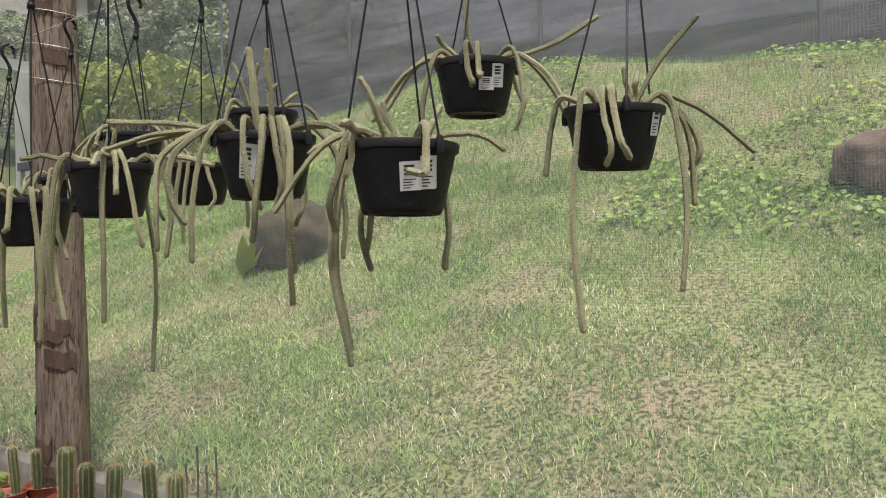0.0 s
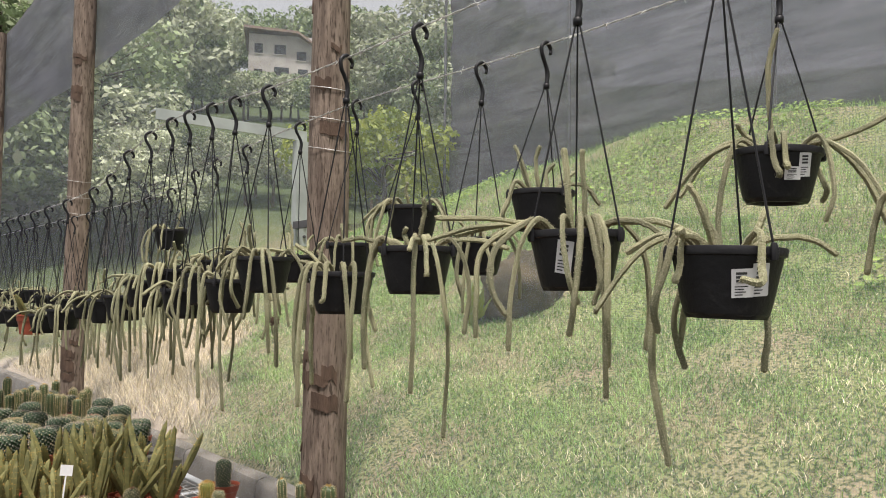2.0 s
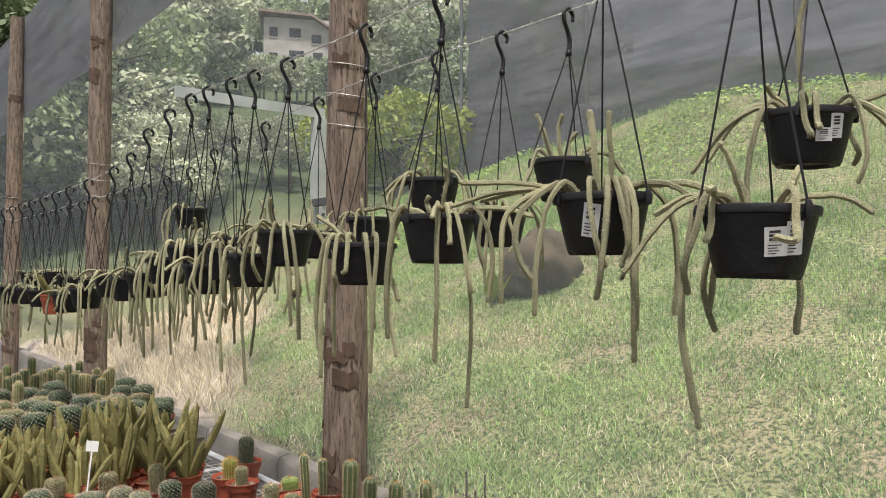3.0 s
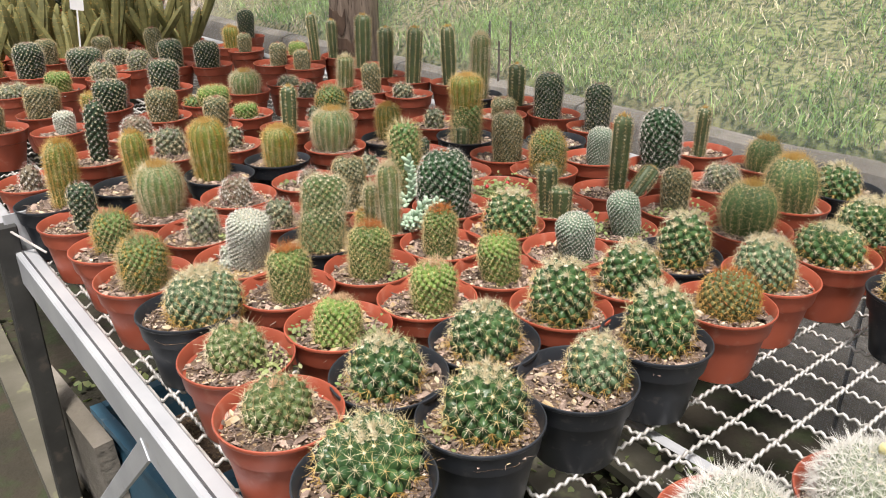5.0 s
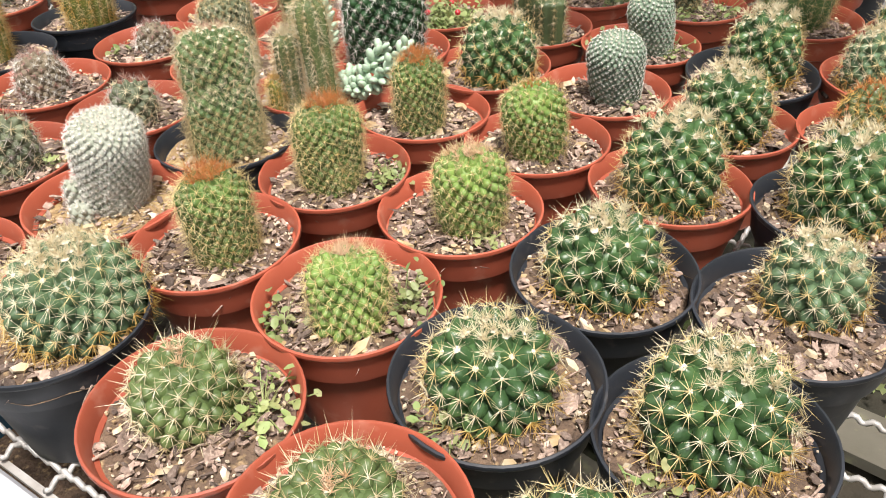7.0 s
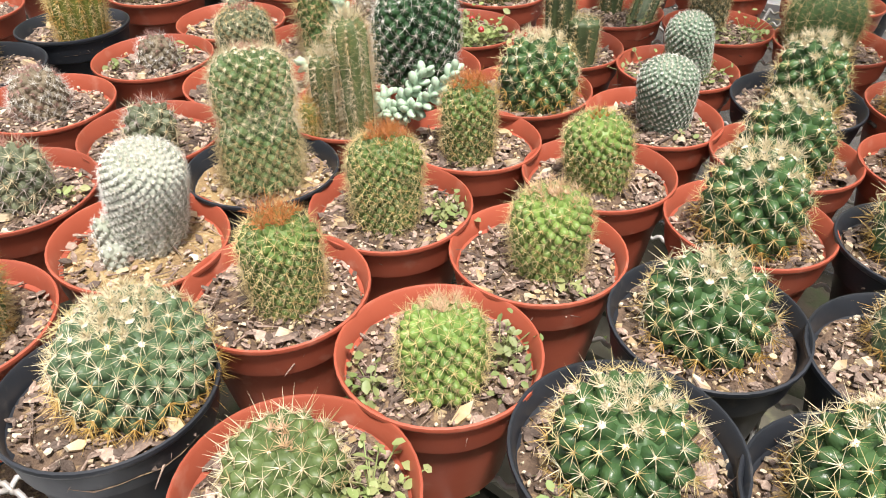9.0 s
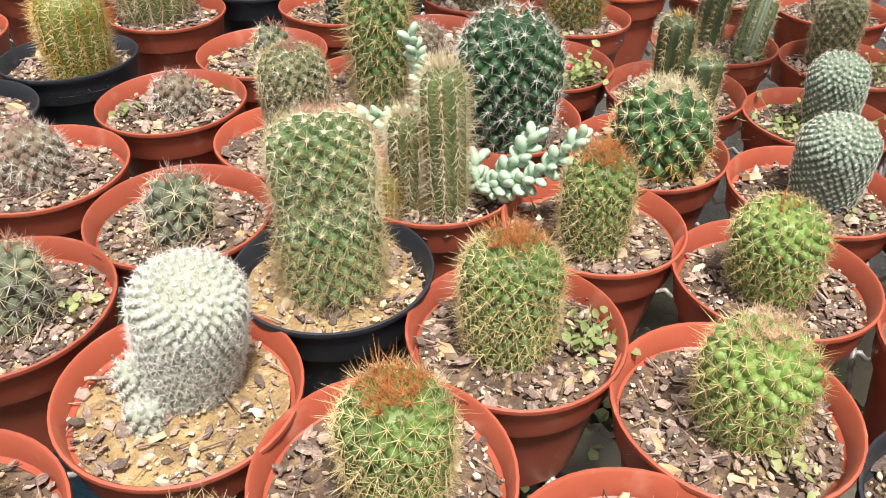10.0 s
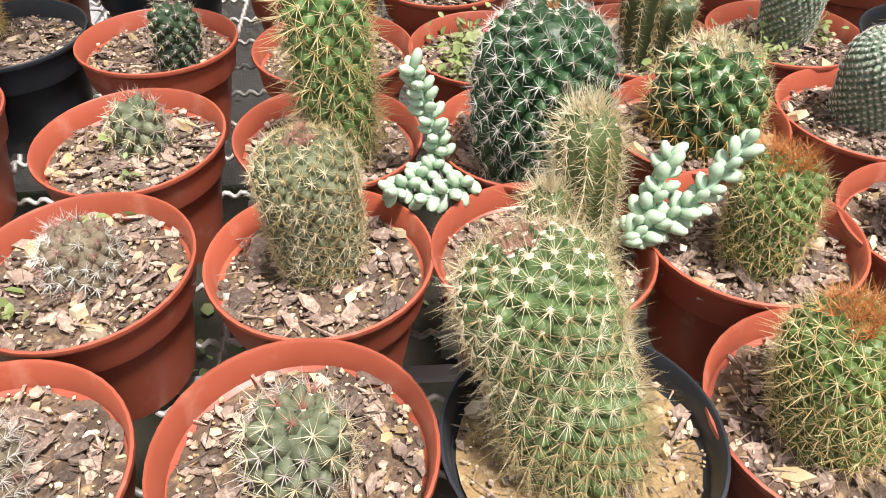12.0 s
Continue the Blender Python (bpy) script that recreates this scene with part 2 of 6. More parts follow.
GREEN = {
    "G": flesh("deep_green_flesh", (0.072, 0.145, 0.048), (0.036, 0.080, 0.030), 30, 0.30),
    "P": flesh("grey_green_flesh", (0.12, 0.19, 0.095), (0.07, 0.12, 0.06), 30, 0.4),
    "H": flesh("olive_flesh", (0.13, 0.18, 0.06), (0.08, 0.12, 0.04), 30, 0.45),
    "A": flesh("brown_green_flesh", (0.15, 0.18, 0.06), (0.09, 0.11, 0.04), 30, 0.45),
    "O": flesh("moss_green_flesh", (0.13, 0.21, 0.05), (0.08, 0.135, 0.035), 30, 0.45),
    "g": flesh("bright_green_flesh", (0.19, 0.29, 0.065), (0.11, 0.19, 0.045), 30, 0.45),
    "h": flesh("lime_green_flesh", (0.20, 0.30, 0.07), (0.12, 0.20, 0.05), 30, 0.45),
    "Q": flesh("pale_grey_flesh", (0.30, 0.34, 0.24), (0.18, 0.22, 0.14), 30, 0.6),
    "K": flesh("mid_green_flesh", (0.15, 0.23, 0.07), (0.09, 0.15, 0.05), 30, 0.5),
    "W": flesh("white_wool_flesh", (0.42, 0.44, 0.38), (0.28, 0.31, 0.24), 40, 0.8),
    "D": flesh("dark_green_flesh", (0.050, 0.085, 0.042), (0.028, 0.052, 0.026), 30, 0.45),
    "N": flesh("blackish_green_flesh", (0.032, 0.085, 0.030), (0.016, 0.045, 0.018), 30, 0.42),
    "V": flesh("fresh_green_flesh", (0.10, 0.16, 0.055), (0.055, 0.10, 0.035), 30, 0.45),
    "E": flesh("clear_green_flesh", (0.14, 0.25, 0.075), (0.085, 0.17, 0.05), 30, 0.45),
    "S": flesh("grey_sphere_flesh", (0.175, 0.20, 0.12), (0.10, 0.118, 0.07), 30, 0.55),
    "T": flesh("straw_column_flesh", (0.12, 0.16, 0.055), (0.07, 0.10, 0.035), 30, 0.55),
    "M": flesh("knitted_grey_green_flesh", (0.21, 0.28, 0.20), (0.13, 0.19, 0.13), 40, 0.6),
    "J": flesh("long_spined_globe_flesh", (0.11, 0.19, 0.065), (0.06, 0.115, 0.04), 30, 0.45),
    "B": flesh("barrel_flesh", (0.15, 0.23, 0.08), (0.09, 0.15, 0.05), 30, 0.5),
    "Y": flesh("yellow_green_flesh", (0.18, 0.22, 0.04), (0.11, 0.14, 0.028), 30, 0.5),
    "C": flesh("column_flesh", (0.095, 0.13, 0.055), (0.055, 0.08, 0.038), 30, 0.45),
    "F": flesh("hairy_dome_flesh", (0.22, 0.18, 0.12), (0.14, 0.12, 0.08), 40, 0.7),
    "L": flesh("grey_violet_flesh", (0.15, 0.17, 0.095), (0.085, 0.105, 0.055), 40, 0.6),
}
SPINE = {
    "cream": material("cream_spine", (0.82, 0.76, 0.56), (0.70, 0.60, 0.38), 90, 0.55, translucent=0.25),
    "butter": material("buttery_spine", (0.84, 0.74, 0.42), (0.70, 0.54, 0.24), 90, 0.55, translucent=0.25),
    "blush": material("blush_spine", (0.84, 0.62, 0.44), (0.66, 0.46, 0.26), 90, 0.6, translucent=0.25),
    "blushbrown": material("pink_brown_spine", (0.60, 0.34, 0.26), (0.42, 0.20, 0.15), 90, 0.6, translucent=0.2),
    "gold": material("golden_spine", (0.72, 0.50, 0.16), (0.58, 0.36, 0.10), 90, 0.5, translucent=0.25),
    "white": material("white_spine", (0.90, 0.89, 0.85), (0.78, 0.76, 0.70), 90, 0.6, translucent=0.3),
    "rust": material("rusty_spine", (0.64, 0.27, 0.08), (0.46, 0.16, 0.05), 90, 0.55, translucent=0.2),
    "straw": material("straw_spine", (0.62, 0.52, 0.28), (0.45, 0.35, 0.18), 90, 0.6, translucent=0.25),
    "grey": material("grey_spine", (0.62, 0.58, 0.52), (0.45, 0.40, 0.36), 90, 0.6, translucent=0.25),
    "pink": material("pinkish_spine", (0.58, 0.36, 0.32), (0.40, 0.24, 0.20), 90, 0.6, translucent=0.25),
}
AREOLE = material("cream_wool", (0.85, 0.81, 0.66), (0.72, 0.66, 0.50), 120, 0.9)
STEM = material("rope_stem_flesh", (0.34, 0.33, 0.19), (0.19, 0.20, 0.11), 14, 0.8, 0.6, 420, vary=0.3, fine=(420, (0.40, 0.37, 0.26), 0.52, 0.66), glob=True)
STEMHAIR = material("stem_spine_fuzz", (0.66, 0.60, 0.44), (0.50, 0.44, 0.30), 60, 0.8, translucent=0.3)
SEDUM = material("blue_sedum_leaf", (0.40, 0.57, 0.46), (0.52, 0.64, 0.44), 30, 0.45, translucent=0.1)
CLOVER = material("clover_leaf", (0.34, 0.45, 0.11), (0.20, 0.33, 0.07), 2.0, 0.5, translucent=0.3, glob=True, island=0.35)
WEED = material("weed_leaf", (0.27, 0.38, 0.13), (0.36, 0.37, 0.17), 40, 0.5, translucent=0.25, vary=0.2)
PETAL = material("pale_yellow_petal", (0.85, 0.82, 0.50), (0.80, 0.74, 0.40), 60, 0.5, translucent=0.3)
REDBERRY = material("red_flower_bud", (0.62, 0.03, 0.04), (0.45, 0.02, 0.03), 40, 0.4)
FINGER = flesh("golden_finger_flesh", (0.24, 0.225, 0.085), (0.14, 0.142, 0.055), 30, 0.6)


# ---- the ground ----
rng = np.random.default_rng(7)


def land(x, y):
    """Height of the grassy bank outside the net, and of the hill behind it."""
    d = np.maximum(x - 1.86, 0.0)
    dn = np.minimum(d, 6.0)
    crest = 0.10 * (np.clip(y, -2, 5) - 2.8) - 0.11 * (np.clip(y, 5, 13) - 5)
    z = 0.745 + 0.345 * dn + 0.022 * dn ** 2 + crest * dn / 6
    z = z + np.where(d > 6, -0.03 * np.minimum(d - 6, 12), 0)
    rho = np.hypot(x, y)
    z = z + np.where(rho > 17, 0.30 * (np.minimum(rho, 130) - 17), 0) * (x > 1.8)
    return z + 0.03 * np.sin(x * 2.1 + y * 0.7) * np.minimum(d, 1) + 0.025 * np.sin(y * 2.7 - x) * np.minimum(d, 1)


def bare(x, y):
    """1 where the bank is bare, pale earth."""
    w = 0.25 * np.sin(3.1 * x + 1.3 * y) + 0.2 * np.sin(5.3 * y - 2.2 * x)
    return np.clip((y - 4.75 - 1.85 * (x - 1.88) + w) * 2, 0, 1) * np.clip((9.6 + (3.9 - x) * 1.43 - y + w) * 2, 0, 1)


def ground_sheet():
    xs = np.concatenate([np.arange(1.895, 9, 0.16), np.geomspace(9, 320, 28)])
    ys = np.concatenate([-np.geomspace(300, 6, 20), np.arange(-5, 13, 0.2), np.geomspace(13, 320, 28)])
    X, Y = np.meshgrid(xs, ys, indexing="ij")
    Z = land(X, Y)
    Z[0] = 0.66
    nx, ny = X.shape
    f = [(i * ny + j, (i + 1) * ny + j, (i + 1) * ny + j + 1, i * ny + j + 1) for i in range(nx - 1) for j in range(ny - 1)]
    g = Geo().add(np.stack([X, Y, Z], -1), f)
    me = g.mesh("ground", LAWN)
    at = me.attributes.new("bare", "FLOAT", "POINT")
    at.data.foreach_set("value", bare(X, Y).ravel().astype(np.float32))
    at = me.attributes.new("woods", "FLOAT", "POINT")
    at.data.foreach_set("value", np.clip((np.hypot(X, Y) - 15) / 4, 0, 1).ravel().astype(np.float32))
    return tagged(new("ground", me), "sloping lawn of short dry and green grass with bare patches", "ground", kind="structure")


LAWN = material("lawn_soil", (0.25, 0.29, 0.11), (0.33, 0.27, 0.17), 1.6, 0.95, 0.7, 30, fine=(48, (0.062, 0.085, 0.030), 0.45, 0.60), glob=True)
_t = LAWN.node_tree
_b = _t.nodes["Principled BSDF"]
_at = _t.nodes.new("ShaderNodeAttribute")
_at.attribute_name = "bare"
_mx = _t.nodes.new("ShaderNodeMix")
_mx.data_type = "RGBA"
_old = _b.inputs["Base Color"].links[0].from_socket
_t.links.new(_at.outputs["Fac"], _mx.inputs[0])
_t.links.new(_old, _mx.inputs[6])
_mx.inputs[7].default_value = (0.50, 0.43, 0.345, 1)
_aw = _t.nodes.new("ShaderNodeAttribute")
_aw.attribute_name = "woods"
_mw = _t.nodes.new("ShaderNodeMix")
_mw.data_type = "RGBA"
_t.links.new(_aw.outputs["Fac"], _mw.inputs[0])
_t.links.new(_mx.outputs[2], _mw.inputs[6])
_mw.inputs[7].default_value = (0.06, 0.085, 0.03, 1)
_t.links.new(_mw.outputs[2], _b.inputs["Base Color"])
ground_sheet()

BLADE = [material("green_grass_blade", (0.38, 0.53, 0.19), (0.18, 0.32, 0.085), 2.2, 0.55, translucent=0.3, glob=True, island=0.5),
         material("dry_grass_blade", (0.80, 0.72, 0.52), (0.52, 0.45, 0.29), 1.6, 0.7, translucent=0.25, glob=True, island=0.5)]


def grass(name, count, x0, x1, y0, y1, size, mat, label, dryness, straw=False):
    x = rng.uniform(x0, x1, count)
    y = rng.uniform(y0, y1, count)
    keep = (bare(x, y) < rng.uniform(0, 0.9, count)) if not straw else (bare(x, y) > rng.uniform(0.1, 1.0, count))
    patch = 0.5 + 0.3 * np.sin(1.9 * x + 1.6 * np.sin(1.3 * y)) * np.sin(1.6 * y + 1.1 * x + 0.9) + 0.35 * np.sin(4.7 * x + 2.0 * np.sin(3.1 * y)) * np.sin(5.3 * y + 2.2 * np.sin(2.7 * x))
    patch = np.clip(patch + 0.22 * np.clip(3.4 - x, -1.5, 1.5) - 0.05, 0, 1)
    keep &= straw | (rng.uniform(0, 1, count) < (patch if dryness else 1.2 - patch * 0.95))
    worn = np.array([noise.noise((u * 1.5, w * 1.5, 4.0)) + 0.6 * noise.noise((u * 5, w * 5, 9.0)) for u, w in zip(x[keep], y[keep])])
    keep[np.flatnonzero(keep)[(worn > 0.22) & (rng.uniform(0, 1, len(worn)) < (0.2 if straw else 0.72))]] = False
    x, y = x[keep], y[keep]
    n = len(x)
    h = size * rng.uniform(0.5, 1.5, n)
    a = rng.uniform(0, 2 * math.pi, n)
    lean = rng.uniform(0.4, 1.9, n) * h
    w = rng.uniform(0.0011, 0.0028, n) * (1.0 if size < 0.1 else 1.5)
    p = np.stack([x, y, land(x, y) - 0.004], 1)
    side = np.stack([-np.sin(a), np.cos(a), np.zeros(n)], 1) * w[:, None]
    tip = p + np.stack([np.cos(a) * lean, np.sin(a) * lean, h], 1)
    mid = p + np.stack([np.cos(a) * lean * 0.35, np.sin(a) * lean * 0.35, h * 0.6], 1)
    v = np.stack([p - side, p + side, mid + side * 0.8, mid - side * 0.8, tip], 1).reshape(-1, 3)
    i = np.arange(n)[:, None] * 5
    f = np.concatenate([i + np.array([[0, 1, 2, 3]])], 1).tolist() + (i + np.array([[3, 2, 4]])).tolist()
    me = bpy.data.meshes.new(name)
    me.from_pydata(v.tolist(), [], f)
    me.materials.append(mat)
    return tagged(new(name, me), label, "grass", kind="stuff")


grass("green_grass", 230000, 1.92, 5.6, -0.6, 8.0, 0.032, BLADE[0], "short green lawn grass on the bank", False)
grass("green_grass", 110000, 5.0, 9.3, -1.0, 12.0, 0.06, BLADE[0], "taller green grass near the crest of the bank", False)
grass("dry_grass", 140000, 1.92, 6.6, -0.6, 8.0, 0.026, BLADE[1], "dry straw-coloured grass between the green", True)
grass("dry_straw", 30000, 1.92, 5.6, 4.2, 11.0, 0.12, BLADE[1], "long pale dry straw on the cut bank", True, straw=True)
grass("edge_grass", 9000, 1.90, 2.25, -0.5, 5.0, 0.045, BLADE[0], "longer fresh grass behind the concrete kerb", False)


def clover():
    n = 18000
    x = rng.uniform(4.5, 9.2, n)
    y = rng.uniform(-0.5, 9.5, n)
    k = np.sin(1.3 * x + 2.0 * np.sin(1.1 * y)) + np.sin(1.7 * y) > 0.1 + 0.25 * (7 - x)
    x, y = x[k], y[k]
    z = land(x, y) + rng.uniform(0.03, 0.09, len(x))
    a = np.arange(7) * 2 * math.pi / 7
    v = np.concatenate([np.stack([np.cos(a), np.sin(a), np.full(7, 0.12)], 1), [[0, 0, 0]]])
    f = [(7, i, (i + 1) % 7) for i in range(7)]
    nrm = np.stack([rng.normal(-0.5, 0.4, len(x)), rng.normal(0, 0.4, len(x)), np.ones(len(x))], 1)
    g = Geo().scatter(v, f, (frames_along(nrm, rng.uniform(0, 6, len(x))), np.stack([x, y, z], 1)), rng.uniform(0.010, 0.024, len(x)))
    me = g.mesh("clover", CLOVER)
    tagged(new("clover", me), "low broad-leaved clover patches in the lawn", "weeds", kind="stuff")


clover()

# floor under the benches, kerb and low retaining wall
_g = Geo()
_xs, _ys = np.linspace(-30, 1.80, 60), np.linspace(-20, 60, 120)
_X, _Y = np.meshgrid(_xs, _ys, indexing="ij")
_Z = 0.012 * np.sin(_X * 3.1 + _Y) + 0.01 * np.sin(_Y * 4.3 - _X * 2)
_g.add(np.stack([_X, _Y, _Z], -1), [(i * 120 + j, (i + 1) * 120 + j, (i + 1) * 120 + j + 1, i * 120 + j + 1) for i in range(59) for j in range(119)])
tagged(new("floor", _g.mesh("floor", EARTH)), "trodden brown earth floor with moss under the benches", "floor", kind="structure")


def kerb():
    root = thing("kerb", (0, 0, 0), "weathered grey concrete retaining kerb at the foot of the lawn", "kerb", kind="structure")
    y = -2.0
    k = 0
    while y < 14:
        ln = 1.0
        g = Geo()
        yy = np.linspace(y + 0.006, y + ln - 0.006, 14)
        prof = [(1.785, -0.05), (1.785, 0.70), (1.80, 0.735), (1.845, 0.745), (1.89, 0.74), (1.905, 0.70), (1.905, -0.05)]
        v = [(px + 0.006 * noise.noise((yq * 6, pz * 9, px)), yq, pz + 0.008 * noise.noise((yq * 5 + 3, px * 20, 1))) for yq in yy for px, pz in prof]
        m = len(prof)
        f = [(i * m + j, (i + 1) * m + j, (i + 1) * m + j + 1, i * m + j + 1) for i in range(13) for j in range(m - 1)]
        f += [tuple(range(m)), tuple(range(13 * m + m - 1, 13 * m - 1, -1))]
        part("kerb_block", g.add(v, f), CONCRETE, root, split=50)
        y += ln
        k += 1


kerb()


# ---- posts, nets and the frame ----
def post(y, radius, x=1.694, height=5.0, marks=True):
    root = thing("timber_post", (x, y, 0), "weathered brown round timber post with peeling bark", "post", "posts along the net")
    g = Geo()
    r2 = random.Random(int(y * 100))
    ph = r2.uniform(0, 6)
    prof = []
    for i in range(61):
        z = -0.05 + (height + 0.05) * i / 60
        prof.append((radius * (1.04 - 0.03 * z + 0.02 * math.sin(z * 5 + ph)), z))
    g.revolve(prof, 22, wave=lambda a, z: 1 + 0.035 * np.sin(2 * a + ph + z * 0.8) + 0.02 * np.sin(5 * a + z * 3) - 0.05 * (np.abs(np.sin(0.5 * (a - 3.6 - 0.05 * math.sin(z * 2)))) < 0.05), close_top=True)
    part("shaft", g, WOOD, root)
    if marks:
        for i in range(18):
            z = r2.uniform(0.75, 1.55) if i < 13 else r2.uniform(1.6, 4)
            a0 = r2.uniform(2.2, 4.6)
            wide = r2.uniform(0.5, 1.8)
            hgt = r2.uniform(0.025, 0.075)
            g = Geo()
            n = 8
            pts = []
            for k in range(n + 1):
                a = a0 + wide * (k / n - 0.5)
                zz = z + 0.02 * (k / n) * r2.uniform(-1, 1) - 0.02 * k / n
                rr = radius * (1.045 - 0.03 * z + 0.02 * math.sin(z * 5 + ph)) * (1 + 0.035 * math.sin(2 * a + ph + z * 0.8))
                pts.append([((rr + e) * math.cos(a), (rr + e) * math.sin(a), zz + s * hgt) for e, s in ((-0.004, -0.5), (0.0045, -0.5), (0.0025, 0.5), (-0.004, 0.5))])
            v = [p for ring in pts for p in ring]
            f = [(i * 4 + j, i * 4 + (j + 1) % 4, (i + 1) * 4 + (j + 1) % 4, (i + 1) * 4 + j) for i in range(n) for j in range(4)] + [(3, 2, 1, 0), (n * 4, n * 4 + 1, n * 4 + 2, n * 4 + 3)]
            part("bark_strip", g.add(v, f), BARK, root, smooth=False)
    for z in (2.42, 2.56, 2.70):
        a = np.linspace(0, 2 * math.pi, 25)
        rr = radius * 1.03
        part("wire_wrap", Geo().tube(np.stack([rr * np.cos(a), rr * np.sin(a), z + 0.02 * np.sin(a)], 1), 0.0016, 5), WIRE, root)
    return root


for _y in (3.152, 7.28, 11.19, 15.2):
    post(_y, 0.0955)

_g = Geo().add([(1.776, -3, -0.05), (1.776, 19, -0.05), (1.776, 19, 5.0), (1.776, -3, 5.0)], [(0, 1, 2, 3)])
tagged(new("shade_net_wall", _g.mesh("shade_net_wall", NET, False)), "pale see-through woven shade net along the bench", "net", kind="structure")


def hanging_net(name, corners, nu, nv, mat, label, sag):
    a, b, c, d = [np.array(q, float) for q in corners]
    v = []
    for i in range(nu + 1):
        for j in range(nv + 1):
            u, w = i / nu, j / nv
            q = (a * (1 - u) + b * u) * (1 - w) + (d * (1 - u) + c * u) * w
            q = q + np.array((sag * noise.noise((q[1] * 0.9, q[2] * 2.2, 3.1)) + 0.5 * sag * noise.noise((q[1] * 2.5, q[2] * 6, 0)), 0, 0.3 * sag * noise.noise((q[1], 0, 7))))
            v.append(q)
    f = [(i * (nv + 1) + j, (i + 1) * (nv + 1) + j, (i + 1) * (nv + 1) + j + 1, i * (nv + 1) + j + 1) for i in range(nu) for j in range(nv)]
    return tagged(new(name, Geo().add(v, f).mesh(name, mat)), label, "net", kind="structure")


hanging_net("upper_net_band", [(1.81, 4.93, 3.765), (1.81, 19, 3.70), (1.81, 19, 5.1), (1.81, 4.93, 5.1)], 60, 14, DARKNET, "dark shade net band above the side wall", 0.05)
hanging_net("black_net_wall", [(9.4, 11.3, 1.8), (9.4, -14, 1.8), (9.4, -14, 8.5), (9.4, 11.3, 8.5)], 150, 50, DARKNET, "black shade net wall of another growing house above the lawn", 0.10)
_r = thing("net_house_poles", (9.25, 0, 0), "thin grey poles carrying the black net", "poles", kind="structure")
for _y in (-9, -5.5, -2.0, 1.4, 4.8, 8.2, 11.3):
    part("pole", Geo().tube([(0, _y, 1.5), (0, _y, 5), (0, _y, 8.6)], 0.03, 8), DARKSTEEL, _r)

# steel arm on the far side of the first post
_r = thing("steel_bracket", (1.748, 3.506, 2.543), "grey-green steel angle arm with a blue-grey upright beside the post", "bracket")
part("arm", Geo().box(-0.62, -0.012, -0.022, 0.02, -0.004, 0.02).box(-0.62, -0.0035, 0.011, 0.02, 0.05, 0.019), ARMSTEEL, _r, smooth=False)
part("clamp", Geo().box(-0.045, -0.235, -0.40, -0.025, -0.021, -0.37), DARKSTEEL, _r, smooth=False)
part("upright", Geo().box(-0.03, -0.02, -0.47, 0.03, 0.02, -0.024), ARMSTEEL, _r, smooth=False)
for _z in (-0.43, -0.38):
    part("bolt", Geo().revolve([(0.007, 0), (0.006, 0.006), (0.0, 0.007)], 8, (0, 0, 0)), DARKSTEEL, _r).matrix_basis = pose(0.01, -0.0205, _z, 90)


_r.matrix_basis = _r.matrix_basis @ Matrix.Diagonal((1.18, 1.18, 1.18, 1))


# ---- the bench ----
TOP = 0.667
bench = thing("growing_bench", (0, 0, 0), "galvanised steel bench with a crimped wire mesh top", "bench")


def bar(name, a, b, w, h, mat, parent):
    a, b = Vector(a), Vector(b)
    m = look(a, b)
    g = Geo()
    ln = (b - a).length
    e = 0.003
    sec = [(-w / 2 + e, -h / 2), (w / 2 - e, -h / 2), (w / 2, -h / 2 + e), (w / 2, h / 2 - e), (w / 2 - e, h / 2), (-w / 2 + e, h / 2), (-w / 2, h / 2 - e), (-w / 2, -h / 2 + e)]
    v = [m @ Vector((x, y, z)) for z in (0, -ln) for x, y in sec]
    f = [(i, (i + 1) % 8, 8 + (i + 1) % 8, 8 + i) for i in range(8)] + [tuple(range(7, -1, -1)), tuple(range(8, 16))]
    return part(name, g.add(v, f), mat, parent, smooth=False)


bar("side_rail", (0.121, 0.35, TOP + 0.012), (0.121, 1.98, TOP + 0.012), 0.037, 0.026, STEEL, bench)
bar("rail_flange", (0.106, 0.35, TOP - 0.02), (0.106, 1.98, TOP - 0.02), 0.006, 0.05, STEEL, bench)
bar("rail_seam", (0.115, 0.35, TOP + 0.0262), (0.115, 1.98, TOP + 0.0262), 0.003, 0.002, DARKSTEEL, bench)
bar("side_rail", (0.121, 2.06, TOP + 0.03), (0.121, 6.5, TOP + 0.03), 0.037, 0.026, STEEL, bench)
bar("far_rail", (1.64, 0.35, TOP - 0.01), (1.64, 6.5, TOP - 0.01), 0.05, 0.04, STEEL, bench)
bar("joint_plate", (0.121, 2.005, TOP - 0.06), (0.121, 2.005, TOP + 0.10), 0.045, 0.006, STEEL, bench)
for _y in (2.0, 4.3):
    bar("leg", (0.095, _y, 0), (0.095, _y, TOP + 0.08), 0.045, 0.04, LEGSTEEL, bench)
    bar("leg", (1.63, _y, 0), (1.63, _y, TOP - 0.01), 0.045, 0.04, LEGSTEEL, bench)
    bar("cross_bar", (0.11, _y, TOP - 0.03), (1.63, _y, TOP - 0.03), 0.04, 0.03, STEEL, bench)
bar("leg", (0.095, 0.36, 0), (0.095, 0.36, TOP), 0.045, 0.04, DARKSTEEL, bench)
bar("flat_bar", (0.669, 0.35, TOP - 0.026), (0.669, 2.0, TOP - 0.026), 0.018, 0.006, STEEL, bench)
bar("brace", (0.104, 1.27, TOP - 0.03), (0.104, 1.79, 0.14), 0.006, 0.038, STEEL, bench)
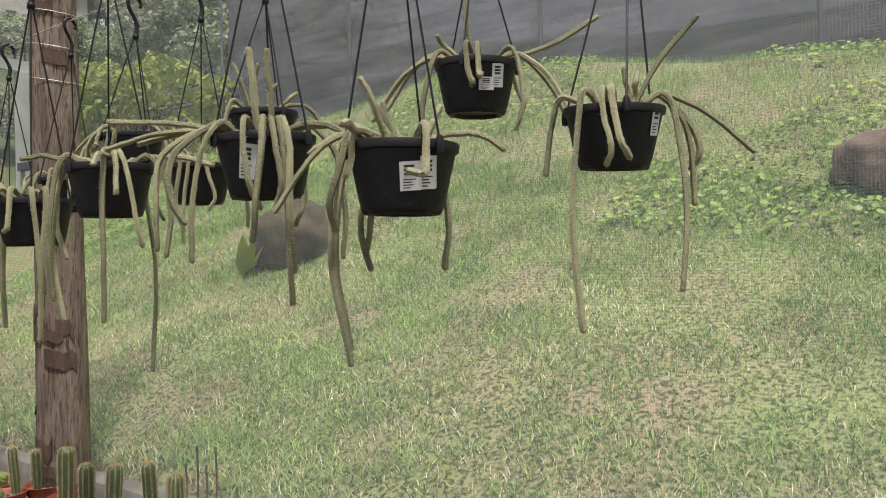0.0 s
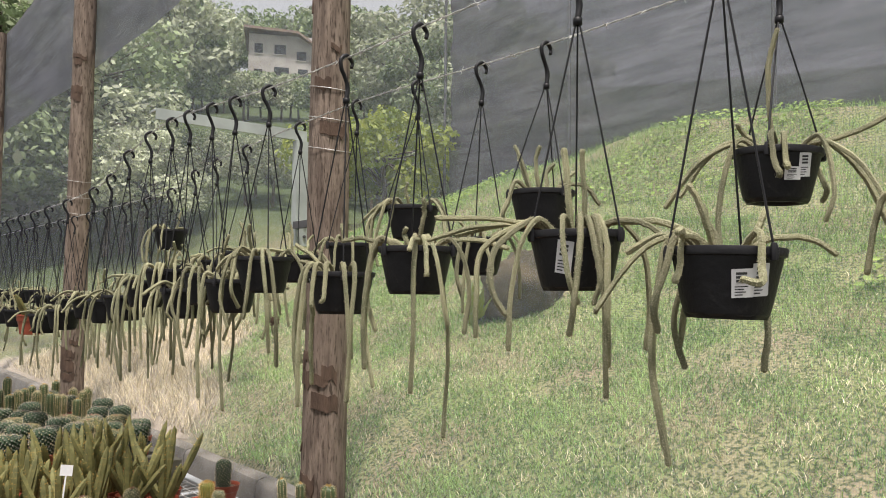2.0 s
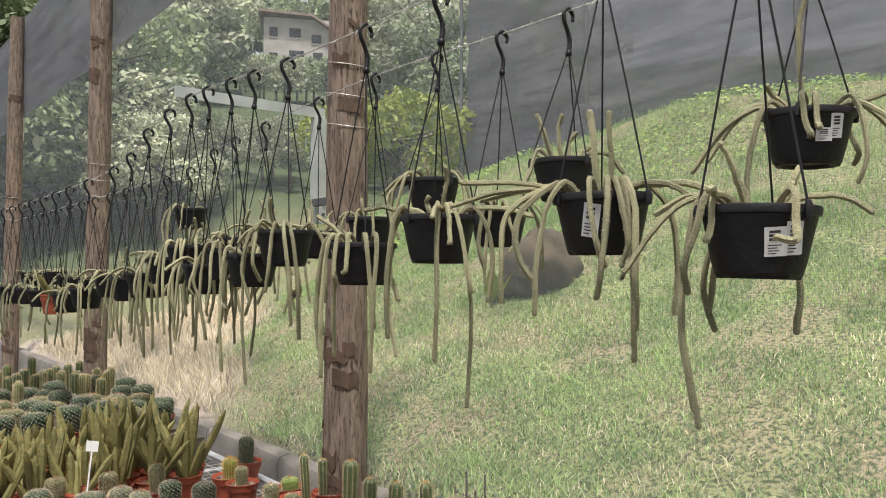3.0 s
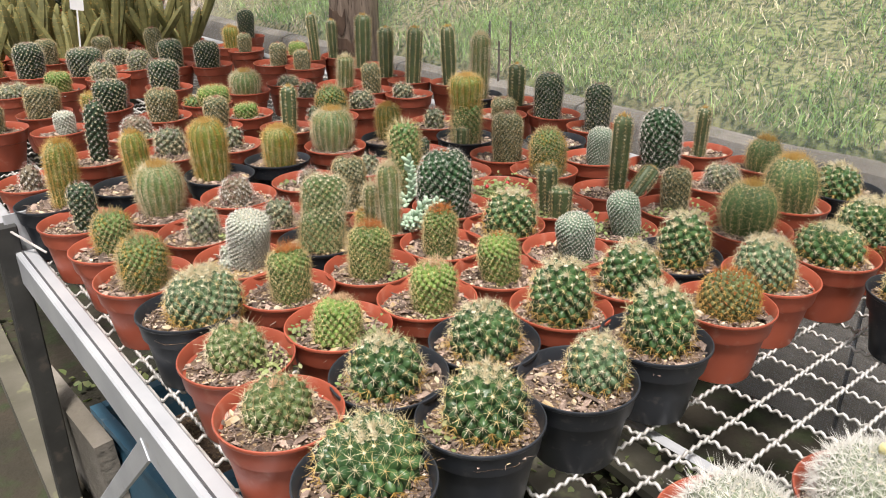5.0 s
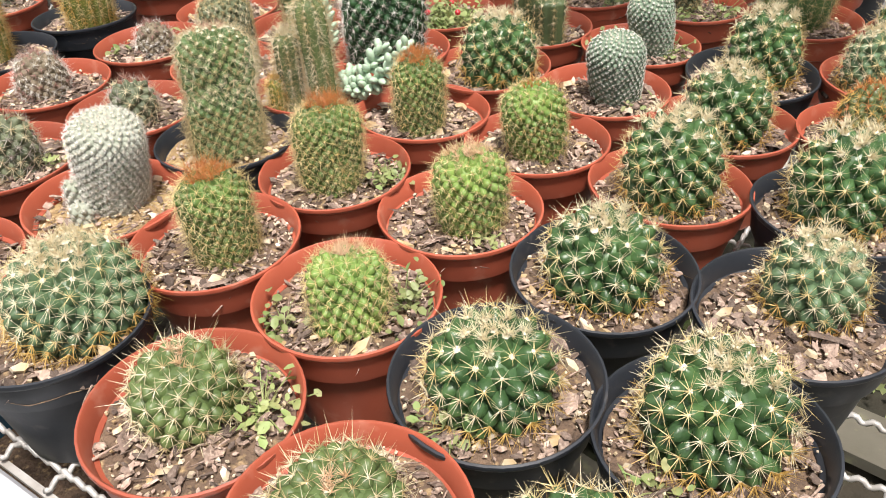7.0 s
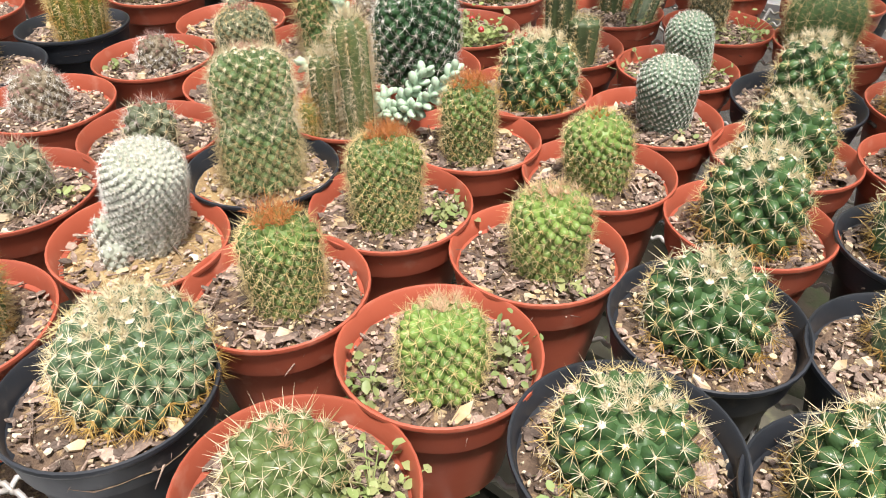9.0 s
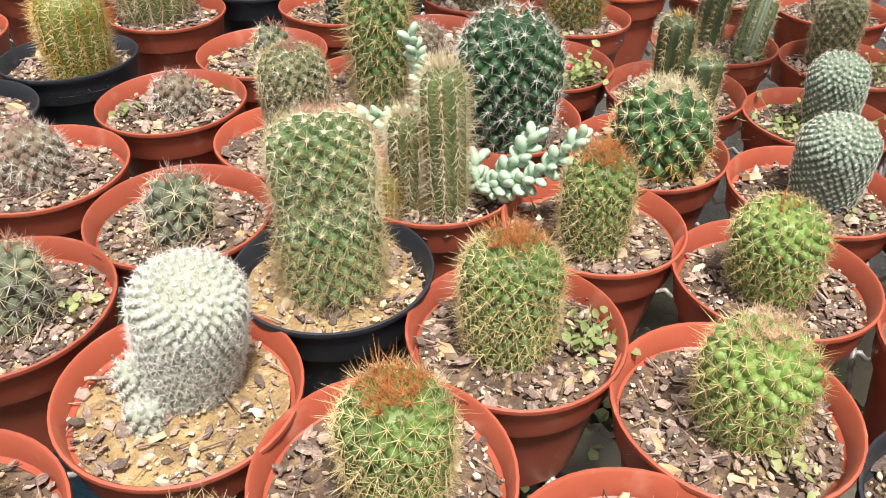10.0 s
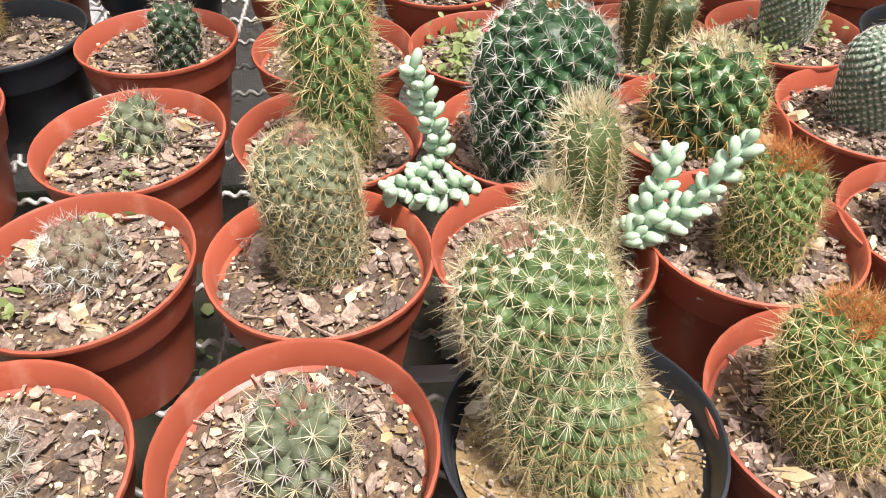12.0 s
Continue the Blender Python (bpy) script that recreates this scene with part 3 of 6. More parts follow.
bar("tie_rod", (0.10, 1.985, TOP + 0.075), (0.15, 1.93, TOP + 0.03), 0.002, 0.002, WIRE, bench)
mesh_top = part("wire_mesh", Geo().box(0.150, 0.36, TOP - 0.014, 0.156, 6.1, TOP - 0.010), WIRE, bench, smooth=False)


def crimped(length, phase, pts_per=4):
    n = int(length / 0.016) * pts_per
    s = np.linspace(0, length, n)
    z = 0.0032 * np.sin(2 * math.pi * s / 0.016 + phase)
    return s, z


_long = Geo()
_s, _z = crimped(3.0, 0)
_long.tube(np.stack([0 * _s, _s, _z], 1), 0.0027, 5)
_long = _long.mesh("long_wire", WIRE)
_cross = Geo()
_s, _z = crimped(1.48, math.pi)
_cross.tube(np.stack([_s, 0 * _s, _z], 1), 0.0027, 5)
_cross = _cross.mesh("cross_wire", WIRE)
for i in range(23):
    part("mesh_wire", _long, WIRE, mesh_top).matrix_basis = pose(0.172 + 0.065 * i, 0.37, TOP - 0.004)
for i in range(47):
    part("mesh_wire", _cross, WIRE, mesh_top).matrix_basis = pose(0.152, 0.395 + 0.0625 * i, TOP - 0.003)
_far = Geo()
for i in range(23):
    _far.box(0.170 + 0.065 * i, 3.36, TOP - 0.006, 0.174 + 0.065 * i, 9.5, TOP - 0.002)
for i in range(96):
    _far.box(0.152, 3.395 + 0.0625 * i, TOP - 0.006, 1.62, 3.399 + 0.0625 * i, TOP - 0.0022)
part("far_mesh", _far, WIRE, mesh_top, smooth=False, kind="stuff")

# things under and beside the bench
_r = thing("low_plank", (0.112, 2.72, 0.03), "long pale wooden plank lying along the bench foot", "plank")
part("board", Geo().box(-0.03, -1.1, -0.03, 0.03, 1.6, 0.03, pose(0, 0, 0, 0, 0, -2)), PALEBOARD, _r, smooth=False)


def crate():
    root = thing("plastic_crate", (0.335, 1.73, 0.0), "blue plastic crate under the bench holding small plants", "crate", turn=4)
    for n, b in (("side", (-0.14, -0.2, 0.02, -0.13, 0.2, 0.30)), ("side", (0.13, -0.2, 0.02, 0.14, 0.2, 0.30)), ("end", (-0.13, -0.2, 0.02, 0.13, -0.19, 0.30)), ("end", (-0.13, 0.19, 0.02, 0.13, 0.2, 0.30)), ("bottom", (-0.14, -0.2, 0, 0.14, 0.2, 0.019)),
                 ("rim", (-0.155, -0.215, 0.301, -0.13, 0.215, 0.318)), ("rim", (0.13, -0.215, 0.301, 0.155, 0.215, 0.318)), ("rim", (-0.129, -0.215, 0.301, 0.129, -0.19, 0.318)), ("rim", (-0.129, 0.19, 0.301, 0.129, 0.215, 0.318))):
        part(n, Geo().box(*b), BLUE, root, smooth=False)
    part("fill", Geo().box(-0.128, -0.188, 0.02, 0.128, 0.188, 0.22), SOIL, root, smooth=False)


crate()
_r = thing("concrete_slab", (0.155, 2.02, 0.14), "mossy grey slab standing on edge under the bench", "slab")
part("slab", Geo().box(-0.02, -0.2, -0.14, 0.02, 0.2, 0.15, pose(0, 0, 0, 0, -4, 3)), CONCRETE, _r, smooth=False)
_r = thing("timber_offcuts", (0.75, 0.9, 0.02), "flat grey boards lying on the ground under the bench", "boards")
for i, (dx, dy, an) in enumerate(((0.0, -0.15, 80), (0.2, 0.1, 76), (0.45, 0.0, 84), (-0.2, 0.3, 70))):
    part("board", Geo().box(-0.6, -0.06, 0, 0.6, 0.06, 0.025, pose(dx, dy, 0.0 + 0.002 * i, 0, 0, an)), PALEBOARD, _r, smooth=False)


def weeds(name, label, n, x0, x1, y0, y1, z, size, mat=None):
    x, y = rng.uniform(x0, x1, n), rng.uniform(y0, y1, n)
    k = np.sin(7 * x + 3 * np.sin(5 * y)) + np.sin(6 * y) > 0.0
    x, y = x[k], y[k]
    m = len(x)
    v = np.array([(-0.35, 0, 0), (0, -0.05, 0.04), (0.35, 0, 0), (0.45, 0.5, 0.12), (0, 1.1, -0.05), (-0.45, 0.5, 0.12)])
    f = [(0, 1, 4, 5), (1, 2, 3, 4)]
    nrm = np.stack([rng.normal(0, 0.7, m), rng.normal(0, 0.7, m), np.ones(m)], 1)
    g = Geo().scatter(v, f, (frames_along(nrm, rng.uniform(0, 6.3, m)), np.stack([x, y, z + rng.uniform(0.0, 0.12, m) ** 1.3], 1)), rng.uniform(0.5, 1.3, m) * size)
    return tagged(new(name, g.mesh(name, mat or WEED)), label, "weeds", kind="stuff")


weeds("floor_weeds", "small green weeds growing under the bench", 2600, 0.15, 1.4, 0.5, 3.2, 0.0, 0.022)
weeds("crate_plants", "small succulents growing in the blue crate", 160, 0.225, 0.445, 1.56, 1.90, 0.20, 0.03)


# ---- potted cacti ----
def pot_mesh(name, mat):
    prof = [(0.0, 0.004), (0.046, 0.004), (0.048, 0.0), (0.0505, 0.002), (0.061, 0.066), (0.0615, 0.074), (0.0665, 0.077), (0.0675, 0.082), (0.0700, 0.102),
            (0.0725, 0.104), (0.0732, 0.106), (0.0728, 0.1085), (0.0712, 0.109), (0.0698, 0.1075), (0.0665, 0.091), (0.0635, 0.089), (0.061, 0.070)]
    return Geo().revolve([(r * 1.068, z * 1.025) for r, z in prof], 44).mesh(name, mat, True, 35)


POT = {"R": pot_mesh("red_pot", RED), "B": pot_mesh("black_pot", BLACK)}


def soil_meshes(seed, mat=None, chippy=1.0):
    r = np.random.default_rng(seed)
    n, m = 9, 30
    v, f = [(0, 0, 0.093)], []
    for i in range(1, n + 1):
        for j in range(m):
            a, q = 2 * math.pi * j / m, 0.0673 * i / n
            x, y = q * math.cos(a), q * math.sin(a)
            v.append((x, y, 0.0905 + 0.004 * noise.noise((x * 60, y * 60, seed)) + 0.003 * noise.noise((x * 150, y * 150, seed))))
    f += [(0, 1 + j, 1 + (j + 1) % m) for j in range(m)]
    f += [(1 + (i - 1) * m + j, 1 + i * m + j, 1 + i * m + (j + 1) % m, 1 + (i - 1) * m + (j + 1) % m) for i in range(1, n) for j in range(m)]
    bed = Geo().add(v, f).mesh("soil", mat or SOIL)

    def bits(count, size, flat, mat, name, stretch=(0.9, 1.9), k=5, lift=0.0, tilt=0.4):
        q = 0.065 * np.sqrt(r.uniform(0.02, 1, count))
        a = r.uniform(0, 2 * math.pi, count)
        p = np.stack([q * np.cos(a), q * np.sin(a), 0.0925 + lift + r.uniform(-0.001, 0.003, count)], 1)
        nrm = np.stack([r.normal(0, tilt, count), r.normal(0, tilt, count), np.ones(count)], 1)
        b = np.arange(k) * 2 * math.pi / k
        ring = np.stack([np.cos(b) * (1 + 0.25 * np.sin(3 * b + 1)), np.sin(b) * (1 - 0.2 * np.cos(2 * b)), np.zeros(k)], 1)
        vv = np.concatenate([ring + (0, 0, -0.5), ring * 0.86 + (0.06, 0.04, 0.5)])
        ff = [(i, (i + 1) % k, k + (i + 1) % k, k + i) for i in range(k)] + [tuple(range(k, 2 * k))]
        s = size * np.exp(r.normal(0, 0.4, count))
        sc = np.stack([s * r.uniform(*stretch, count), s * r.uniform(0.6, 1.0, count), s * flat], 1)
        return Geo().scatter(vv, ff, (frames_along(nrm, r.uniform(0, 6.3, count)), p), sc)

    few = bits(110, 0.0036, 0.3, CHIP, "chip_layer").mesh("chip_layer", CHIP, False)
    chips = bits(int(75 * chippy), 0.0036, 0.30, CHIP, "chip_layer", lift=0.001)
    more = bits(int(230 * chippy), 0.0019, 0.35, CHIP, "chip_layer")
    chips.add(np.concatenate(more.v), more.f)
    more = bits(70, 0.0007, 0.7, CHIP, "chip_layer", stretch=(6, 16), k=3, lift=0.002, tilt=0.2)
    chips.add(np.concatenate(more.v), more.f)
    grit = bits(16, 0.0021, 1.1, PEBBLE, "pebble_layer")
    more = bits(6, 0.0037, 0.9, PEBBLE, "pebble_layer", lift=0.001)
    grit.add(np.concatenate(more.v), more.f)
    more = bits(190, 0.00095, 1.0, PEBBLE, "pebble_layer", k=4)
    grit.add(np.concatenate(more.v), more.f)
    return bed, chips.mesh("chip_layer", CHIP, False), grit.mesh("pebble_layer", PEBBLE, False), few


SOILS = [soil_meshes(s) for s in range(5)]
GRITTY = soil_meshes(11, SAND, 0.45)


class Body:
    """Outline of a cactus: radius over height, both in metres."""

    def __init__(self, R, H, z0, base, p=2.0, dip=0.0, waist=0.0):
        self.R, self.H, self.z0, self.base, self.p, self.dip = R, H, z0 * H, base, p, dip
        u = np.linspace(0, 1, 60)
        low = u[u < 0.5] * 2
        zl = low * self.z0
        rl = R * (base + (1 - base) * np.sin(low * math.pi / 2) ** 0.8)
        th = np.linspace(0, math.pi / 2, 40)
        c, s = np.cos(th), np.sin(th)
        rh = R * np.abs(c) ** (2 / p)
        zh = self.z0 + (H - self.z0) * np.abs(s) ** (2 / p)
        if dip:
            zh = zh - dip * H * np.exp(-(rh / (0.28 * R)) ** 2)
        self.r, self.z = np.concatenate([rl, rh]), np.concatenate([zl, zh])
        self.r = self.r * (1 - waist * np.exp(-((self.z / H - 0.52) / 0.10) ** 2))
        dr, dz = np.gradient(self.r), np.gradient(self.z)
        ds = np.hypot(np.diff(self.r), np.diff(self.z))
        rm = 0.5 * (self.r[1:] + self.r[:-1])
        self.area = np.concatenate([[0], np.cumsum(2 * math.pi * rm * ds)])
        self.s = np.concatenate([[0], np.cumsum(ds)])
        n = np.hypot(dr, dz) + 1e-12
        self.nr, self.nz = dz / n, -dr / n

    def spiral(self, spacing):
        n = max(20, int(self.area[-1] / spacing ** 2))
        q = (np.arange(n) + 0.5) / n * self.area[-1]
        k = np.interp(q, self.area, np.arange(len(self.r)))
        at = lambda arr: np.interp(k, np.arange(len(arr)), arr)
        a = np.arange(n) * math.radians(137.508) + 0.05 * np.sin(np.arange(n) * 1.7) * spacing / self.R
        r, z, nr, nz = at(self.r), at(self.z), at(self.nr), at(self.nz)
        return np.stack([r * np.cos(a), r * np.sin(a), z], 1), np.stack([nr * np.cos(a), nr * np.sin(a), nz], 1), np.interp(k, np.arange(len(self.s)), self.s) / self.s[-1]


SPIKE3 = np.array([(1, 0, 0), (-0.5, 0.87, 0), (-0.5, -0.87, 0), (0, 0, 1)], float)
SPIKE3F = [(0, 1, 3), (1, 2, 3), (2, 0, 3)]


def spikes(geo, places, normals, count, length, width, spread, r, jitter=0.25, centre=0, centre_len=1.0, droop=0.0):
    """Stars of thin spines, one at each place."""
    n = len(places)
    length = np.broadcast_to(np.asarray(length, float), (n,))
    rot = frames_along(normals, r.uniform(0, 6.28, n))
    for k in range(count + centre):
        mid = k >= count
        ang = 2 * math.pi * k / max(count, 1) + r.normal(0, 0.18, n)
        tilt = (r.uniform(0.0, 0.35, n) if mid else spread + r.normal(0, 0.14, n))
        d = np.stack([np.sin(tilt) * np.cos(ang), np.sin(tilt) * np.sin(ang), np.cos(tilt)], 1)
        d = np.einsum("nij,nj->ni", rot, d)
        d[:, 2] -= droop
        ln = length * (centre_len if mid else 1.0) * r.uniform(1 - jitter, 1 + jitter, n)
        w = width * (1.25 if mid else 1.0)
        geo.scatter(SPIKE3, SPIKE3F, (frames_along(d, np.zeros(n)), places), np.stack([np.full(n, w), np.full(n, w), ln], 1))


def tubercles(geo, places, normals, size, tall, near):
    k = 6 if near else 4
    a = np.arange(k) * 2 * math.pi / k
    base = np.stack([np.cos(a), np.sin(a), np.full(k, -0.35)], 1) * (0.60, 0.66, 1)
    mid = np.stack([0.46 * np.cos(a), 0.50 * np.sin(a), np.full(k, 0.45 * tall)], 1)
    top = np.stack([0.2 * np.cos(a), 0.2 * np.sin(a), np.full(k, 0.92 * tall)], 1)
    if near:
        v = np.concatenate([base, mid, top, [[0, 0, tall]]])
        f = [(i, (i + 1) % k, k + (i + 1) % k, k + i) for i in range(k)] + [(k + i, k + (i + 1) % k, 2 * k + (i + 1) % k, 2 * k + i) for i in range(k)] + [(2 * k + i, 2 * k + (i + 1) % k, 3 * k) for i in range(k)]
    else:
        v = np.concatenate([base, mid, [[0, 0, tall]]])
        f = [(i, (i + 1) % k, k + (i + 1) % k, k + i) for i in range(k)] + [(k + i, k + (i + 1) % k, 2 * k) for i in range(k)]
    geo.scatter(v, f, (frames_along(normals, np.zeros(len(places))), places), size)


# per kind: shape (z0, base, p, dip), spacing, tubercle height, spines (count, length, width, spread, centre, centre length), colours
KINDS = {
    "G": dict(wide=1.0, long=1.2, shape=(0.44, 0.72, 2.1, 0.06), gap=0.0126, tall=0.70, spines=(10, 0.0100, 0.00030, 1.12, 1, 1.1), colour="butter", second="cream", crown="cream", skirt="gold", wool=0.0017, topwool=1.9, thick=3, words="dark green globe cactus with cream star spines"),
    "P": dict(wide=1.0, long=1.15, shape=(0.44, 0.75, 2.1, 0.06), gap=0.0112, tall=0.62, spines=(12, 0.0094, 0.00028, 1.12, 1, 1.0), colour="cream", second="butter", crown="cream", skirt="gold", wool=0.0017, topwool=1.9, thick=3, words="grey-green globe cactus with dense pale spines"),
    "H": dict(shape=(0.40, 0.75, 2.0, 0.08), gap=0.0106, tall=0.45, spines=(9, 0.0085, 0.00026, 1.1, 1, 1.6), colour="cream", second="straw", crown="blush", skirt=None, thick=2, wool=0.0011, words="olive green dome cactus with straw spines"),
    "A": dict(shape=(0.42, 0.75, 2.1, 0.03), gap=0.0090, tall=0.45, spines=(8, 0.0075, 0.0003, 1.15, 1, 1.1), colour="gold", second="rust", crown="rust", skirt="gold", wool=0.0010, words="golden-brown spined globe cactus"),
    "O": dict(wide=1.1, long=1.25, shape=(0.72, 0.80, 2.2, 0.03), gap=0.0074, tall=0.55, spines=(9, 0.0088, 0.00019, 1.12, 1, 1.2), colour="butter", second="straw", crown="rust", skirt=None, thick=2, wool=0.0008, words="short cylindrical cactus with a rust-red spiny crown"),
    "g": dict(wide=1.1, long=1.2, shape=(0.70, 0.80, 2.2, 0.02), gap=0.0078, tall=0.60, spines=(9, 0.0074, 0.00020, 1.12, 1, 1.1), colour="butter", second="straw", crown="rust", skirt=None, wool=0.0008, words="bright green short cactus with straw spines"),
    "h": dict(wide=1.1, long=1.25, shape=(0.68, 0.80, 2.2, 0.05), gap=0.0080, tall=0.60, spines=(9, 0.0078, 0.00020, 1.1, 1, 1.2), colour="butter", second="straw", crown="blush", skirt=None, thick=2, wool=0.0008, words="bright green cactus with a pale pinkish crown"),
    "Q": dict(wide=1.0, long=1.0, shape=(0.42, 0.75, 2.1, 0.02), gap=0.0095, tall=0.40, spines=(13, 0.0150, 0.00034, 0.95, 2, 1.25), colour="white", crown="white", skirt=None, wool=0.0020, words="white dome cactus bristling with long spines"),
    "K": dict(wide=1.3, long=1.1, shape=(0.60, 0.80, 2.1, 0.02), gap=0.0080, tall=0.50, spines=(9, 0.0098, 0.00024, 0.95, 2, 1.1), colour="straw", second="gold", crown="straw", skirt=None, wool=0.0008, words="bushy-spined green barrel cactus"),
    "W": dict(wide=1.0, long=1.2, shape=(0.80, 0.85, 2.6, 0.02), gap=0.0060, tall=0.45, spines=(12, 0.0044, 0.00019, 1.1, 1, 1.0), colour="white", crown="white", skirt=None, wool=0.0013, words="white woolly cylindrical cactus"),
    "D": dict(wide=1.1, long=1.0, shape=(0.76, 0.80, 2.4, 0.02), gap=0.0090, tall=0.50, spines=(9, 0.0075, 0.00025, 1.1, 1, 1.1), colour="grey", second="cream", crown="pink", skirt=None, wool=0.0012, words="tall dark green cactus with pale star spines"),
    "V": dict(wide=0.9, long=1.2, shape=(0.82, 0.86, 2.3, 0.04, 0.09), gap=0.0090, tall=0.60, spines=(18, 0.0094, 0.00018, 1.12, 2, 1.2), colour="cream", second="straw", crown="blushbrown", skirt="straw", wool=0.0013, topwool=1.7, words="tall leaning green cactus covered in cream spines"),
    "E": dict(long=1.3, wide=1.4, shape=(0.85, 0.80, 2.3, 0.03), gap=0.0105, tall=0.50, spines=(9, 0.0120, 0.00026, 1.0, 2, 1.3), colour="straw", second="butter", crown="cream", skirt="straw", wool=0.0014, words="green column cactus with long yellow spines"),
    "N": dict(long=1.0, wide=1.0, shape=(0.55, 0.75, 2.2, 0.05), gap=0.0118, tall=0.55, spines=(10, 0.0092, 0.00027, 1.15, 1, 1.0), colour="grey", second="white", crown="rust", skirt=None, wool=0.0014, words="large blackish green cactus with white star spines"),
    "S": dict(wide=1.55, long=1.15, shape=(0.50, 0.75, 2.1, 0.03), gap=0.0100, tall=0.62, spines=(11, 0.0110, 0.00021, 1.15, 1, 1.0), colour="cream", second="grey", crown="blushbrown", skirt=None, wool=0.0012, words="small grey-green round cactus with pale star spines"),
    "M": dict(shape=(0.72, 0.78, 2.4, 0.02), gap=0.0056, tall=0.50, spines=(9, 0.0028, 0.00020, 1.3, 0, 1.0), colour="white", crown="white", skirt=None, wool=0.0009, topwool=1.5, words="finely knitted grey-green egg-shaped cactus"),
    "L": dict(wide=1.2, long=1.2, shape=(0.78, 0.82, 2.4, 0.03), gap=0.0076, tall=0.55, spines=(12, 0.0074, 0.00021, 1.2, 1, 0.9), colour="straw", second="cream", crown="blushbrown", skirt=None, thick=1, wool=0.0009, words="olive cylindrical cactus netted in fine straw spines"),
    "F": dict(shape=(0.38, 0.80, 2.0, 0.03), gap=0.0084, tall=0.40, wide=1.0, spines=(13, 0.0088, 0.00019, 1.0, 2, 1.0), colour="white", second="pink", crown="pink", skirt=None, wool=0.0009, words="low dome cactus with white star spines"),
    "J": dict(wide=1.1, long=1.3, shape=(0.50, 0.75, 2.2, 0.05), ribs=19, gap=0.0098, spines=(8, 0.0125, 0.00026, 1.05, 1, 1.2), colour="straw", second="butter", crown="gold", skirt=None, wool=0.0016, words="ribbed green globe cactus with long straw spines"),
    "B": dict(wide=1.4, long=1.5, shape=(0.58, 0.72, 2.3, 0.06), ribs=19, gap=0.0068, spines=(9, 0.0098, 0.00024, 0.95, 1, 1.0), colour="cream", second="straw", crown="gold", skirt=None, wool=0.0010, words="ribbed barrel cactus wrapped in pale spines"),
    "Y": dict(wide=1.4, long=1.5, shape=(0.74, 0.78, 2.3, 0.05), ribs=16, gap=0.0068, spines=(9, 0.0088, 0.00024, 0.95, 1, 1.1), colour="gold", second="butter", crown="gold", skirt=None, wool=0.0010, words="yellow-green ribbed cactus with golden spines"),
    "C": dict(wide=1.5, long=1.3, shape=(0.88, 0.85, 2.2, 0.02), ribs=9, gap=0.0080, spines=(8, 0.0075, 0.00026, 1.0, 1, 1.0), colour="straw", second="cream", crown="gold", skirt=None, wool=0.0013, words="slender ribbed column cactus"),
    "T": dict(wide=1.0, long=1.5, shape=(0.86, 0.85, 2.2, 0.02), ribs=12, gap=0.0068, spines=(12, 0.0098, 0.00022, 1.0, 2, 1.3), colour="cream", second="straw", crown="cream", skirt=None, wool=0.0012, words="straw-spined green column cactus"),
}


